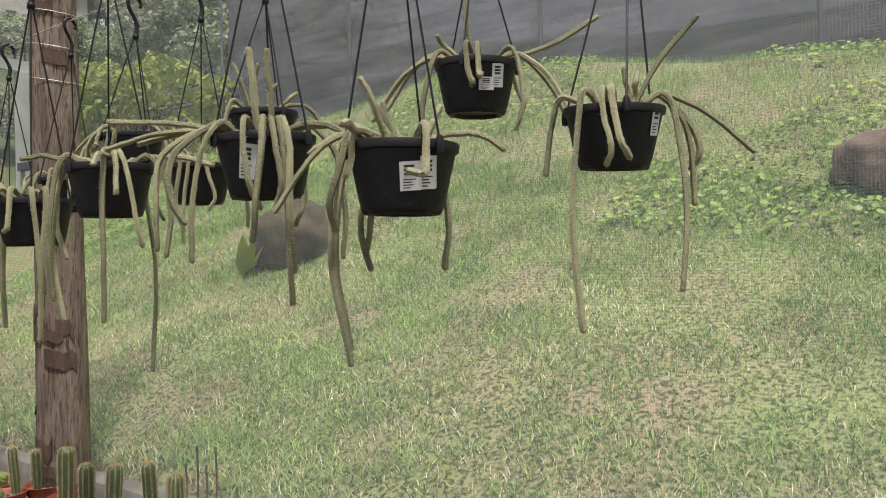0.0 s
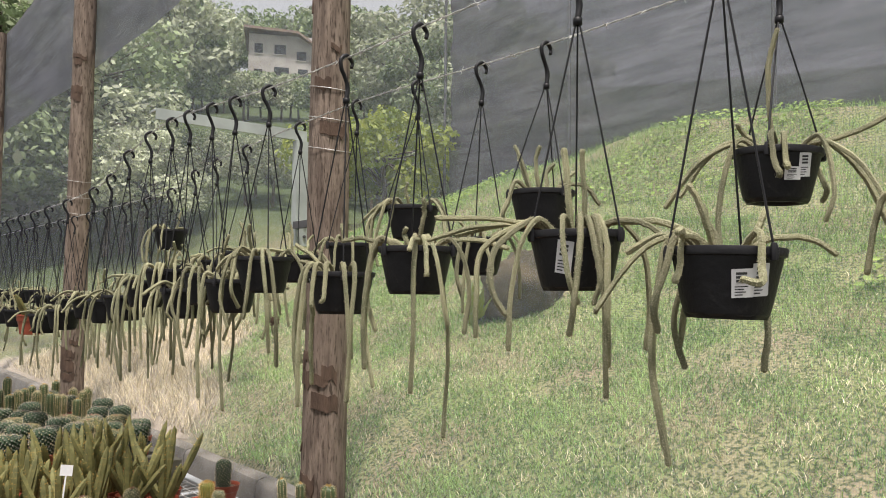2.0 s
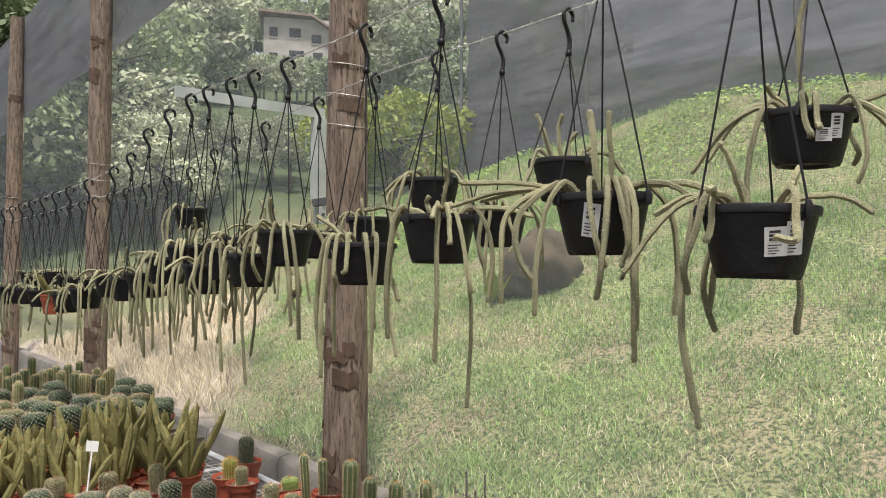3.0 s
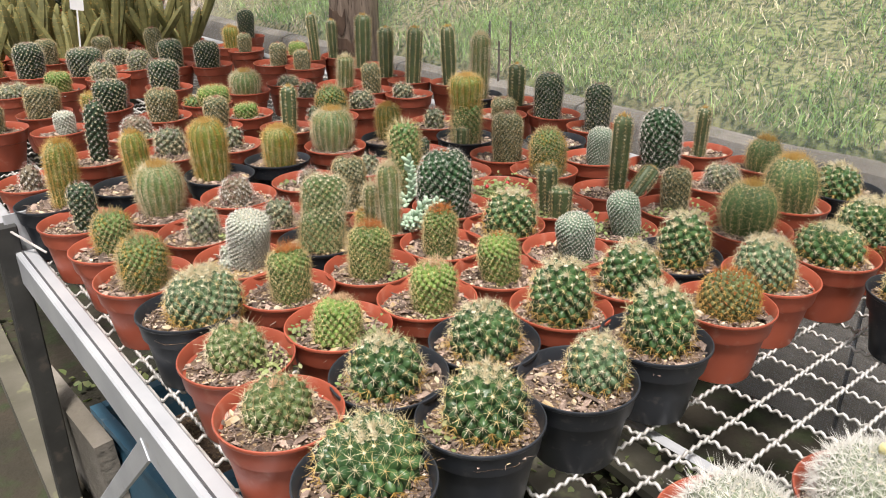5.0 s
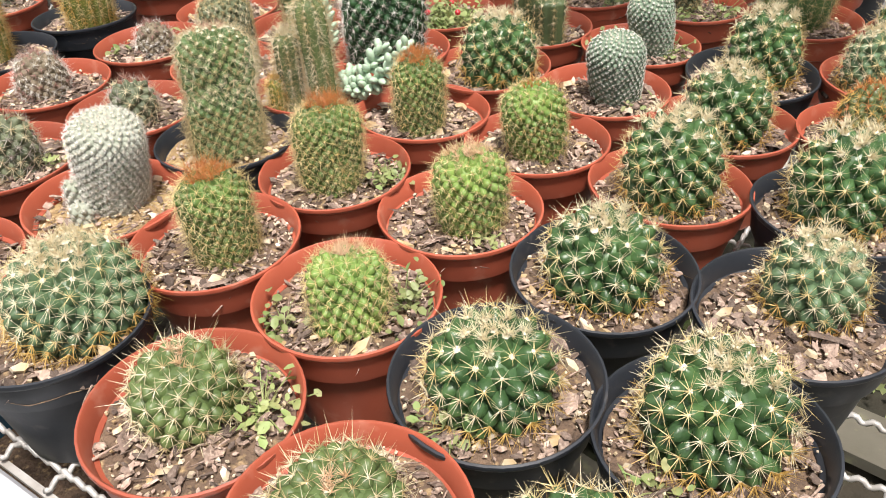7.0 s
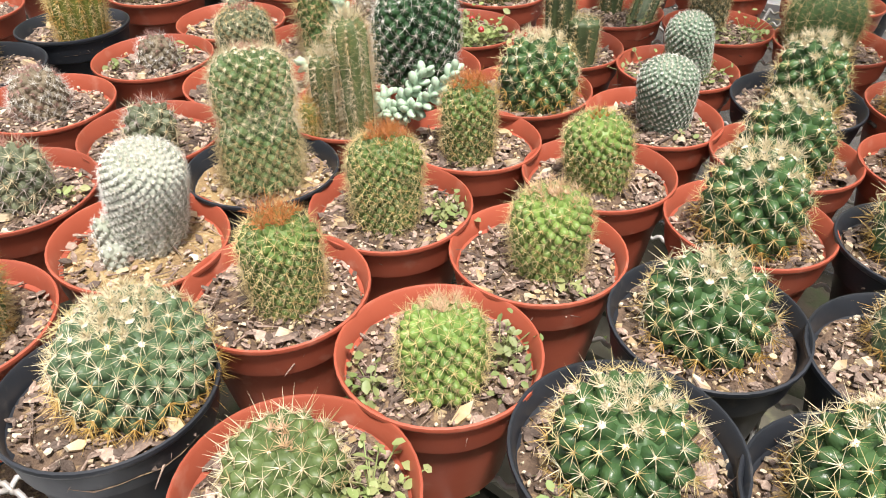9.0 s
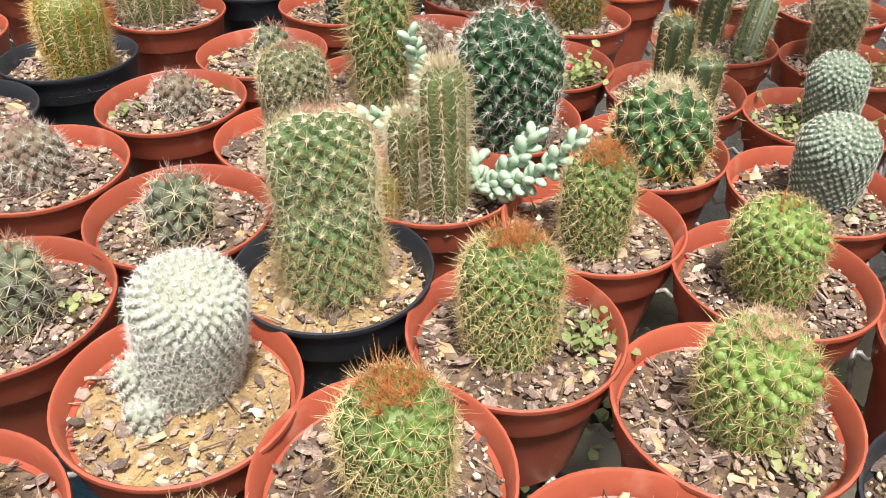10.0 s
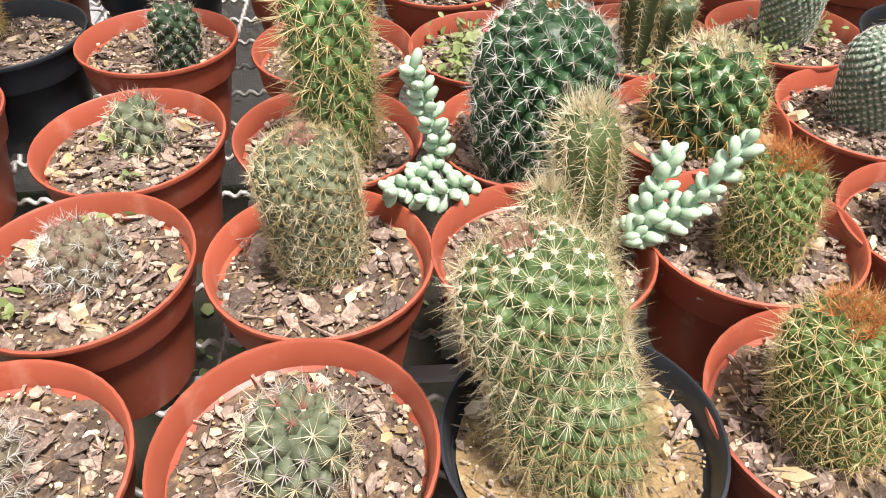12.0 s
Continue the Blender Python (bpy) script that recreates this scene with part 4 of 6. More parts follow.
def cactus(parent, kind, R, H, offset, near, seed, lean=(0, 0), skirt=True, name="cactus", far=0):
    k = KINDS[kind]
    r = np.random.default_rng(seed)
    count, length, width, spread, centre, centre_len = k["spines"]
    length, width = length * k.get("long", 1.15), width * k.get("wide", 1.3)
    coarse = 1.0 if near else 1.2 if far < 1 else 1.7
    gap = k["gap"] * coarse
    knob = 0.0 if "ribs" in k else (0.8 if kind in "GP" else 0.35) * gap * k.get("tall", 0)
    R, H = max(R - (0.45 if kind in "GP" else 0.32) * length - knob, 0.75 * R), max(H - 0.4 * length - knob, 0.7 * H)
    body = Body(R, H, *k["shape"])
    if not near:
        count, width, centre = max(6, count - 3), width * (1.7 if far < 1 else 2.4), 1
    flesh_geo = Geo()
    if "ribs" in k:
        ribs = k["ribs"] if R > 0.025 else max(8, int(k["ribs"] * 0.75))
        n = ribs * (6 if near else 4)
        prof = list(zip(body.r[::3 if near else 6], body.z[::3 if near else 6])) + [(0.0005, body.z[-1])]
        deep = 0.10 if ribs > 12 else 0.15
        flesh_geo.revolve(prof, n, wave=lambda a, z: 1 + deep * (np.abs(np.cos(a * ribs / 2)) ** 0.8 - 0.75))
        per = max(5, int(body.s[-1] / gap))
        places, normals, level = [], [], []
        for i in range(ribs):
            a = 2 * math.pi * i / ribs
            s = (np.arange(per) + 0.5 + 0.4 * (i % 2)) / per * body.s[-1]
            kk = np.interp(s, body.s, np.arange(len(body.s)))
            at = lambda arr: np.interp(kk, np.arange(len(arr)), arr)
            rr = at(body.r) * (1 + 0.25 * deep)
            ok = rr > 0.10 * R
            places.append(np.stack([rr * math.cos(a), rr * math.sin(a), at(body.z)], 1)[ok])
            normals.append(np.stack([at(body.nr) * math.cos(a), at(body.nr) * math.sin(a), at(body.nz)], 1)[ok])
            level.append((s / body.s[-1])[ok])
        tips, normals, level = np.concatenate(places), np.concatenate(normals), np.concatenate(level)
    else:
        flesh_geo.revolve(list(zip(body.r[::4] * 0.97, body.z[::4])) + [(0.0005, body.z[-1] * 0.995)], 28 if near else 18)
        places, normals, level = body.spiral(gap)
        places = places + normals * (0.05 * gap * r.normal(0, 1, len(level)))[:, None] + r.normal(0, 0.05 * gap, places.shape)
        size = gap * (0.55 + 0.5 * np.clip((1 - level) * 3.0, 0, 1)) * r.uniform(0.92, 1.08, len(level))
        coat = Geo()
        tubercles(coat, places, normals, size, k["tall"], near)
        tips = places + normals * (size * k["tall"] * 0.98)[:, None]
    spin = r.uniform(0, 360)
    m = pose(offset[0], offset[1], 0.088, lean[0], lean[1], 0) @ pose(0, 0, 0, 0, 0, spin)
    label = k["words"]
    ob = part(name, flesh_geo, GREEN[kind], parent, label, split=0)
    ob.matrix_basis = m
    if "ribs" not in k:
        part("tubercle_coat", coat, GREEN[kind], ob, split=0, kind="stuff")
    top = level > {"O": 0.845, "g": 0.90, "A": 0.70, "D": 0.92, "N": 0.95, "V": 0.90, "E": 0.92, "H": 0.86, "L": 0.92, "Y": 0.90, "G": 0.76, "P": 0.74, "h": 0.82, "C": 0.95, "T": 0.93}.get(kind, 0.84)
    low = level < 0.32
    plain = ~top & ~low if k["skirt"] and skirt else ~top
    g = Geo()
    odd = plain & (r.random(len(level)) < 0.38) if "second" in k else np.zeros(len(level), bool)
    for chosen, tint in ((plain & ~odd, k["colour"]), (odd, k.get("second"))):
        if chosen.any():
            g = Geo()
            spikes(g, tips[chosen], normals[chosen], count, length * (0.8 + 0.35 * R / 0.05), width, spread, r, 0.34, centre, centre_len, 0.05)
            part("spine_coat", g, SPINE[tint], ob, smooth=False, kind="stuff")
    if top.any():
        g = Geo()
        spikes(g, tips[top], normals[top], count, length * (1.45 if kind == "O" else 1.15 if kind in "gAKhT" else 1.0), width * (1.0 if kind in "OA" else 1.2), 0.7, r, centre=centre + 2, centre_len=1.1)
        for extra in range(k.get("thick", 0)):
            spikes(g, tips[top] + r.normal(0, 0.0025, (int(top.sum()), 3)), normals[top], count, length * 0.95, width * 1.2, 0.95, r, centre=1)
        part("crown_tuft", g, SPINE[k["crown"]], ob, smooth=False, kind="stuff")
    if k["skirt"] and skirt and low.any():
        g = Geo()
        spikes(g, tips[low], normals[low], count, length * 1.35, width * 1.1, 1.0, r, centre=1, centre_len=1.3, droop=0.3)
        part("spine_skirt", g, SPINE[k["skirt"]], ob, smooth=False, kind="stuff")
    a = np.arange(5) * 2 * math.pi / 5
    v = np.concatenate([np.stack([np.cos(a), np.sin(a), np.zeros(5)], 1), [[0, 0, 0.6]]])
    wool = Geo().scatter(v, [(i, (i + 1) % 5, 5) for i in range(5)], (frames_along(normals, np.zeros(len(tips))), tips - normals * 0.0003), k["wool"] * (1 if near else 1.4) * r.uniform(0.8, 1.2, len(tips)) * (0.75 + (k.get("topwool", 1.3) - 0.75) * np.clip((level - 0.55) / 0.3, 0, 1)))
    part("areole_wool", wool, AREOLE, ob, smooth=False, kind="stuff")
    return ob


def weed_tuft(parent, x, y, n, spread, size, seed, mat=None, name="weed"):
    r = np.random.default_rng(seed)
    n, spread = int(n * 1.7), spread * 1.25
    p = np.stack([x + r.normal(0, spread, n), y + r.normal(0, spread, n), 0.094 + np.abs(r.normal(0, spread * 0.7, n))], 1)
    v = np.array([(0, -0.9, -0.1), (0.55, -0.3, 0.1), (0.5, 0.5, 0.12), (0, 0.95, 0.0), (-0.5, 0.5, 0.12), (-0.55, -0.3, 0.1), (0, 0.1, -0.05)])
    f = [(0, 1, 6), (1, 2, 6), (2, 3, 6), (3, 4, 6), (4, 5, 6), (5, 0, 6)]
    nrm = np.stack([r.normal(0, 0.6, n), r.normal(0, 0.6, n), np.ones(n)], 1)
    g = Geo().scatter(v, f, (frames_along(nrm, r.uniform(0, 6.3, n)), p), size * r.uniform(0.6, 1.3, n))
    for q in p[::3]:
        g.tube([(x, y, 0.090), tuple((np.array((x, y, 0.09)) + q) / 2 + (0, 0, 0.003)), tuple(q)], 0.0005, 4)
    return part(name, g, mat or WEED, parent, "small green weed growing in the soil", kind="stuff")


SOIL_FIT = Matrix.Diagonal((1.047, 1.047, 1.02, 1))


def pebbly(root, seed, near=True, gritty=False):
    bed, chips, stones, few = GRITTY if gritty else SOILS[seed % len(SOILS)]
    s = part("soil", bed, SOIL, root)
    s.matrix_basis = pose(0, 0, 0, 0, 0, seed * 67 % 360) @ SOIL_FIT
    part("chip_layer", chips if near else few, CHIP, s, kind="stuff")
    if near:
        part("pebble_layer", stones, PEBBLE, s, kind="stuff").matrix_basis = pose(0, 0, 0, 0, 0, seed * 31 % 360)


SERIAL = [0]


def potted(x, y, colour, kind, dx, dy, radius, height, lean=None, extra=(), weed=None, tip=None, rise=0.0, gritty=False):
    SERIAL[0] += 1
    n = SERIAL[0]
    near = y < 2.0
    words = KINDS[kind]["words"]
    root = thing("potted_cactus", (x, y, TOP + rise), f"{words} in a {'red' if colour == 'R' else 'black'} pot", "potted cactus", "pots on the bench", turn=0)
    part("pot", POT[colour], None, root, "terracotta red plastic pot" if colour == "R" else "black plastic pot").matrix_basis = pose(0, 0, 0, ((n * 37) % 7 - 3) * 0.5, ((n * 53) % 7 - 3) * 0.5, n * 41 % 360)
    pebbly(root, n, y < 2.3, gritty)
    lim = 0.052
    q = math.hypot(dx, dy)
    if q > lim:
        dx, dy = dx * lim / q, dy * lim / q
    if tip:
        lean = (-math.degrees(math.atan2(tip[1], height)), math.degrees(math.atan2(tip[0], height)))
    cactus(root, kind, radius, height, (dx, dy), near, n, far=1 if y > 4 else 0, lean=lean if lean is not None else (((n * 13) % 9 - 4) * 0.7, ((n * 29) % 9 - 4) * 0.7))
    for e in extra:
        ob = cactus(root, e[0], e[3], e[4], (e[1], e[2]), near, n + 500, e[5] if len(e) > 5 else (0, 0), name="offset")
        if len(e) > 6:
            ob.matrix_basis = Matrix.Translation((0, 0, e[6])) @ ob.matrix_basis
    if weed:
        for w in weed:
            weed_tuft(root, *w, seed=n)
    return root


potted(0.217, 0.883, "B", "G", 0.024, 0.026, 0.063, 0.064)
potted(0.204, 1.049, "R", "H", 0.004, 0.008, 0.042, 0.061)
potted(0.380, 0.884, "B", "G", 0.009, 0.004, 0.053, 0.086, weed=((-0.045, 0.02, 14, 0.009, 0.005),))
potted(0.221, 1.199, "R", "H", 0.004, 0.011, 0.039, 0.064, weed=((0.030, -0.036, 44, 0.012, 0.0052),))
potted(0.355, 1.032, "B", "G", -0.005, -0.000, 0.051, 0.078, weed=((-0.045, 0.01, 26, 0.012, 0.005),))
potted(0.534, 0.870, "B", "P", 0.028, -0.004, 0.042, 0.075, weed=((0.045, -0.02, 26, 0.010, 0.008),))
potted(0.223, 1.362, "B", "P", 0.024, -0.003, 0.059, 0.084)
potted(0.370, 1.181, "R", "h", -0.015, -0.012, 0.033, 0.071, tip=(0.025, 0.014), weed=((0.028, -0.036, 46, 0.012, 0.0048), (-0.045, 0.03, 26, 0.010, 0.005)))
potted(0.505, 1.017, "B", "G", 0.002, -0.001, 0.053, 0.078)
potted(0.689, 0.870, "B", "G", 0.013, 0.002, 0.050, 0.101)
potted(0.214, 1.524, "R", "K", -0.000, -0.005, 0.038, 0.096)
potted(0.372, 1.332, "R", "O", 0.004, -0.006, 0.033, 0.094, tip=(-0.001, 0.004))
potted(0.522, 1.166, "R", "h", 0.008, -0.005, 0.035, 0.083, tip=(-0.000, -0.000), weed=((-0.02, -0.038, 14, 0.008, 0.0045),))
potted(0.655, 1.017, "R", "G", 0.003, -0.002, 0.050, 0.103)
potted(0.854, 0.868, "R", "A", 0.015, -0.001, 0.044, 0.071)
potted(0.218, 1.678, "R", "K", 0.004, 0.018, 0.034, 0.083)
potted(0.363, 1.485, "R", "W", 0.020, 0.011, 0.035, 0.106, tip=(0.000, -0.022), extra=(("W", -0.010, 0.022, 0.013, 0.044), ("W", -0.022, 0.006, 0.012, 0.026)), gritty=True)
potted(0.521, 1.316, "R", "O", -0.003, 0.007, 0.036, 0.095, tip=(0.012, 0.005), weed=((0.028, -0.040, 40, 0.011, 0.0048),))
potted(0.673, 1.165, "R", "g", 0.007, 0.004, 0.034, 0.087, tip=(-0.008, 0.005))
potted(0.804, 1.009, "R", "G", 0.011, 0.004, 0.051, 0.086)
potted(1.003, 0.879, "R", "P", -0.007, 0.004, 0.050, 0.090)
potted(1.166, 0.854, "R", "G", 0.013, 0.012, 0.060, 0.068)
potted(0.205, 1.841, "R", "D", 0.012, 0.000, 0.024, 0.100)
potted(0.366, 1.651, "R", "S", 0.003, -0.004, 0.029, 0.074, weed=((0.03, -0.03, 12, 0.007, 0.005),))
potted(0.512, 1.466, "B", "V", -0.002, -0.003, 0.041, 0.145, tip=(0.050, 0.044), gritty=True)
potted(0.671, 1.315, "R", "O", -0.008, -0.004, 0.030, 0.095, tip=(0.003, 0.001))
potted(0.823, 1.158, "R", "M", 0.021, -0.010, 0.033, 0.089, tip=(-0.014, 0.002), weed=((0.01, -0.035, 10, 0.01, 0.005),))
potted(0.954, 1.021, "B", "G", 0.008, -0.008, 0.044, 0.106)
potted(0.513, 1.622, "R", "S", -0.006, 0.001, 0.028, 0.062, tip=(0.009, -0.005))
potted(0.662, 1.465, "R", "T", -0.012, -0.024, 0.023, 0.146, tip=(0.001, 0.009), extra=(("T", -0.032, 0.008, 0.019, 0.106), ("Y", -0.048, 0.018, 0.014, 0.055)))
potted(0.821, 1.308, "R", "G", 0.003, -0.005, 0.052, 0.095)
potted(0.972, 1.171, "R", "M", 0.026, -0.012, 0.029, 0.092, tip=(-0.019, 0.009), weed=((-0.02, 0.03, 40, 0.016, 0.0046), (0.02, -0.035, 24, 0.012, 0.0046)))
potted(0.349, 1.800, "R", "B", 0.014, 0.039, 0.047, 0.113)
potted(0.506, 1.786, "R", "F", -0.001, 0.009, 0.033, 0.064)
potted(0.200, 1.991, "B", "Y", 0.023, 0.021, 0.032, 0.147)
potted(0.350, 1.996, "B", "Y", 0.034, 0.019, 0.029, 0.138)
potted(0.535, 1.949, "B", "Y", -0.003, 0.029, 0.042, 0.147)
potted(0.690, 1.963, "B", "Y", -0.007, -0.026, 0.039, 0.116)
potted(0.862, 1.982, "R", "B", 0.013, 0.030, 0.054, 0.114)
potted(0.812, 1.458, "R", "N", -0.027, -0.005, 0.053, 0.147)
potted(0.970, 1.321, "R", "C", -0.014, 0.006, 0.022, 0.114, extra=(("C", -0.012, -0.025, 0.024, 0.075),), weed=((-0.03, 0.0, 16, 0.012, 0.005),))
potted(1.128, 1.311, "R", "C", 0.047, 0.019, 0.022, 0.178, extra=(("C", 0.02, -0.035, 0.022, 0.10, (0, 52)),), weed=((0.0, -0.04, 24, 0.014, 0.005),))
potted(1.147, 1.160, "R", "L", 0.026, 0.020, 0.028, 0.097, weed=((0.01, -0.04, 44, 0.018, 0.005), (-0.04, 0.01, 30, 0.012, 0.005)))
potted(1.164, 1.009, "R", "J", 0.018, 0.018, 0.054, 0.106)
potted(1.346, 1.031, "R", "J", 0.006, -0.001, 0.053, 0.125)
potted(1.516, 1.000, "B", "G", -0.016, 0.008, 0.050, 0.083)
potted(1.333, 0.838, "R", "G", -0.034, 0.013, 0.061, 0.095)
potted(1.344, 1.196, "R", "S", 0.018, -0.003, 0.038, 0.065)
potted(1.535, 1.206, "R", "J", 0.023, 0.005, 0.042, 0.086)
potted(0.664, 1.619, "R", "L", 0.012, -0.001, 0.033, 0.114, tip=(-0.002, 0.004))
potted(0.667, 1.778, "R", "F", 0.008, 0.004, 0.027, 0.051, weed=((0.04, 0.005, 9, 0.010, 0.0085), (-0.03, 0.04, 6, 0.008, 0.006)))
potted(0.814, 1.623, "R", "E", -0.004, -0.015, 0.033, 0.167)
potted(0.819, 1.780, "R", "S", 0.011, -0.003, 0.022, 0.055, weed=((0.02, 0.012, 5, 0.010, 0.0095), (-0.04, 0.0, 6, 0.006, 0.005)))
potted(1.123, 1.499, "R", "K", 0.023, 0.007, 0.040, 0.116)
potted(1.132, 1.652, "R", "L", 0.010, -0.011, 0.036, 0.129)
potted(1.174, 1.837, "B", "E", -0.002, -0.005, 0.038, 0.125, extra=(("Y", -0.002, -0.005, 0.043, 0.095, (0, 0), 0.094), ("C", -0.03, -0.025, 0.02, 0.06)))
potted(1.334, 1.659, "B", "F", -0.009, 0.024, 0.028, 0.035)
potted(1.289, 1.490, "R", "M", 0.002, -0.007, 0.030, 0.097)
potted(1.357, 1.353, "R", "N", 0.069, 0.048, 0.048, 0.147)
potted(1.536, 1.364, "R", "C", -0.004, -0.000, 0.018, 0.134)
potted(1.507, 1.680, "R", "D", 0.021, 0.006, 0.036, 0.139)
potted(1.537, 1.861, "R", "D", -0.011, 0.015, 0.041, 0.140)
potted(1.208, 2.004, "R", "S", 0.004, 0.007, 0.028, 0.062)
potted(1.016, 1.949, "B", "Y", 0.031, 0.059, 0.034, 0.104)
potted(1.409, 1.955, "R", "L", 0.020, 0.005, 0.035, 0.068)
potted(1.564, 2.041, "R", "C", -0.004, 0.002, 0.028, 0.142)
potted(0.352, 2.258, "R", "D", 0.022, 0.029, 0.024, 0.156)
potted(0.514, 2.187, "R", "S", 0.021, 0.046, 0.036, 0.076)
potted(0.663, 2.160, "R", "S", 0.020, 0.036, 0.026, 0.062)
potted(0.369, 2.588, "R", "W", 0.014, 0.023, 0.027, 0.067)
potted(0.701, 2.351, "R", "L", 0.036, 0.057, 0.033, 0.098)
potted(0.843, 2.445, "R", "g", 0.012, 0.022, 0.035, 0.047)
potted(0.497, 2.405, "R", "F", 0.017, 0.014, 0.040, 0.074, extra=(("S", 0.035, -0.03, 0.024, 0.035),))
potted(0.643, 2.567, "R", "L", 0.002, 0.012, 0.042, 0.102)
potted(0.385, 2.828, "R", "L", 0.000, 0.015, 0.048, 0.101)
potted(0.550, 2.783, "R", "D", 0.011, 0.007, 0.047, 0.105, extra=(("Y", -0.035, 0.03, 0.03, 0.07),))
potted(0.808, 2.647, "R", "g", 0.024, -0.007, 0.047, 0.076, extra=(("K", -0.035, 0.025, 0.026, 0.045),))
potted(0.986, 2.737, "R", "B", 0.004, 0.011, 0.050, 0.091)
potted(0.200, 2.162, "R", "F", -0.009, -0.005, 0.023, 0.066)
potted(0.856, 2.218, "R", "C", 0.009, 0.005, 0.023, 0.138)
potted(1.017, 2.245, "R", "K", 0.010, 0.010, 0.044, 0.111, extra=(("S", -0.04, 0.03, 0.018, 0.06),))
potted(1.174, 2.320, "R", "S", -0.001, 0.004, 0.037, 0.067)
potted(1.369, 2.342, "R", "S", -0.003, 0.030, 0.032, 0.057)
potted(0.808, 2.966, "R", "D", -0.004, 0.016, 0.048, 0.112)
potted(0.518, 3.172, "R", "g", -0.004, 0.014, 0.040, 0.079)
potted(0.368, 3.171, "R", "S", 0.010, 0.015, 0.049, 0.055)
potted(0.659, 3.406, "R", "D", 0.014, 0.004, 0.060, 0.113)
potted(0.705, 3.263, "R", "S", -0.009, 0.026, 0.042, 0.078)
potted(0.498, 3.464, "R", "D", -0.000, 0.018, 0.049, 0.140)
potted(0.389, 3.577, "R", "K", -0.009, 0.023, 0.051, 0.090)
potted(0.849, 3.560, "R", "S", -0.006, 0.019, 0.050, 0.073)
potted(1.102, 3.268, "R", "D", -0.010, 0.023, 0.047, 0.111)
potted(1.353, 2.986, "R", "L", -0.004, 0.016, 0.031, 0.086)
potted(1.288, 2.629, "R", "T", 0.008, -0.015, 0.031, 0.123)
potted(1.312, 2.481, "R", "L", 0.011, 0.006, 0.030, 0.111)
potted(0.623, 3.743, "R", "L", 0.001, 0.019, 0.040, 0.109)
potted(0.827, 3.717, "R", "L", 0.005, 0.015, 0.037, 0.106)
potted(0.845, 3.408, "R", "S", 0.024, 0.006, 0.043, 0.090)
potted(1.017, 3.616, "R", "L", -0.000, 0.016, 0.033, 0.135)
potted(0.989, 3.367, "R", "D", -0.004, 0.013, 0.043, 0.119)
potted(1.362, 3.501, "R", "L", 0.005, 0.031, 0.028, 0.091)
potted(1.551, 3.878, "R", "D", 0.001, 0.014, 0.039, 0.147)
potted(1.301, 3.150, "R", "L", 0.028, 0.008, 0.032, 0.097)
potted(1.357, 3.655, "R", "Y", 0.006, -0.010, 0.036, 0.112)
potted(1.489, 3.297, "R", "g", 0.004, -0.006, 0.038, 0.069)
potted(1.159, 2.763, "R", "S", 0.005, 0.009, 0.036, 0.045)
potted(1.124, 2.574, "R", "S", 0.005, 0.008, 0.030, 0.058)
potted(1.451, 3.141, "R", "C", 0.069, 0.020, 0.021, 0.197)
potted(1.600, 3.129, "R", "C", -0.021, 0.016, 0.023, 0.168)
potted(1.548, 2.879, "R", "C", 0.005, 0.007, 0.033, 0.215)
potted(1.503, 2.671, "R", "C", 0.006, -0.001, 0.029, 0.192)
potted(1.502, 2.518, "R", "C", 0.015, 0.002, 0.029, 0.208)
potted(1.600, 2.404, "R", "C", 0.006, 0.017, 0.027, 0.214)
potted(1.538, 2.193, "B", "T", 0.006, 0.003, 0.031, 0.220)
potted(0.232, 2.722, "R", "L", -0.011, 0.021, 0.038, 0.086)
potted(0.452, 0.598, "R", "Q", 0.000, 0.000, 0.055, 0.07)
_r = potted(0.600, 0.530, "R", "Q", 0.000, 0.000, 0.06, 0.075)
part("flower", Geo().scatter([(-0.3, 0, 0), (0.3, 0, 0), (0.35, 0.7, 0.12), (0, 1, 0.15), (-0.35, 0.7, 0.12)], [(0, 1, 2, 3, 4)], (frames_along(np.stack([-0.5 * np.sin(np.arange(11) * 0.571), -0.5 * np.cos(np.arange(11) * 0.571), np.ones(11)], 1), np.arange(11) * 0.571), np.zeros((11, 3))), np.full(11, 0.013)), PETAL, _r, "pale yellow flower").matrix_basis = pose(0.0, 0.0, 0.166)
potted(1.116, 0.688, "B", "G", 0.005, 0.001, 0.058, 0.075)
potted(0.990, 1.798, "R", "D", -0.017, -0.025, 0.023, 0.070)
potted(0.967, 1.624, "R", "F", -0.007, 0.014, 0.026, 0.042)
weed_pot = thing("weed_pot", (0.961, 1.472, TOP), "red pot of small green rosettes with red buds", "potted plant", "pots on the bench")
part("pot", POT["R"], None, weed_pot)
pebbly(weed_pot, 3)
for _i, (_x, _y) in enumerate(((0.0, 0.0), (-0.03, 0.02), (0.03, 0.015), (0.01, -0.035), (-0.03, -0.02))):
    weed_tuft(weed_pot, _x, _y, 60, 0.014, 0.0055, 70 + _i)
for _x, _y in ((-0.01, -0.03), (0.02, 0.0), (-0.03, 0.01)):
    part("red_bud", Geo().revolve([(0.0, 0.0), (0.004, 0.002), (0.0045, 0.006), (0.0, 0.010)], 8), REDBERRY, weed_pot).matrix_basis = pose(_x, _y, 0.112)


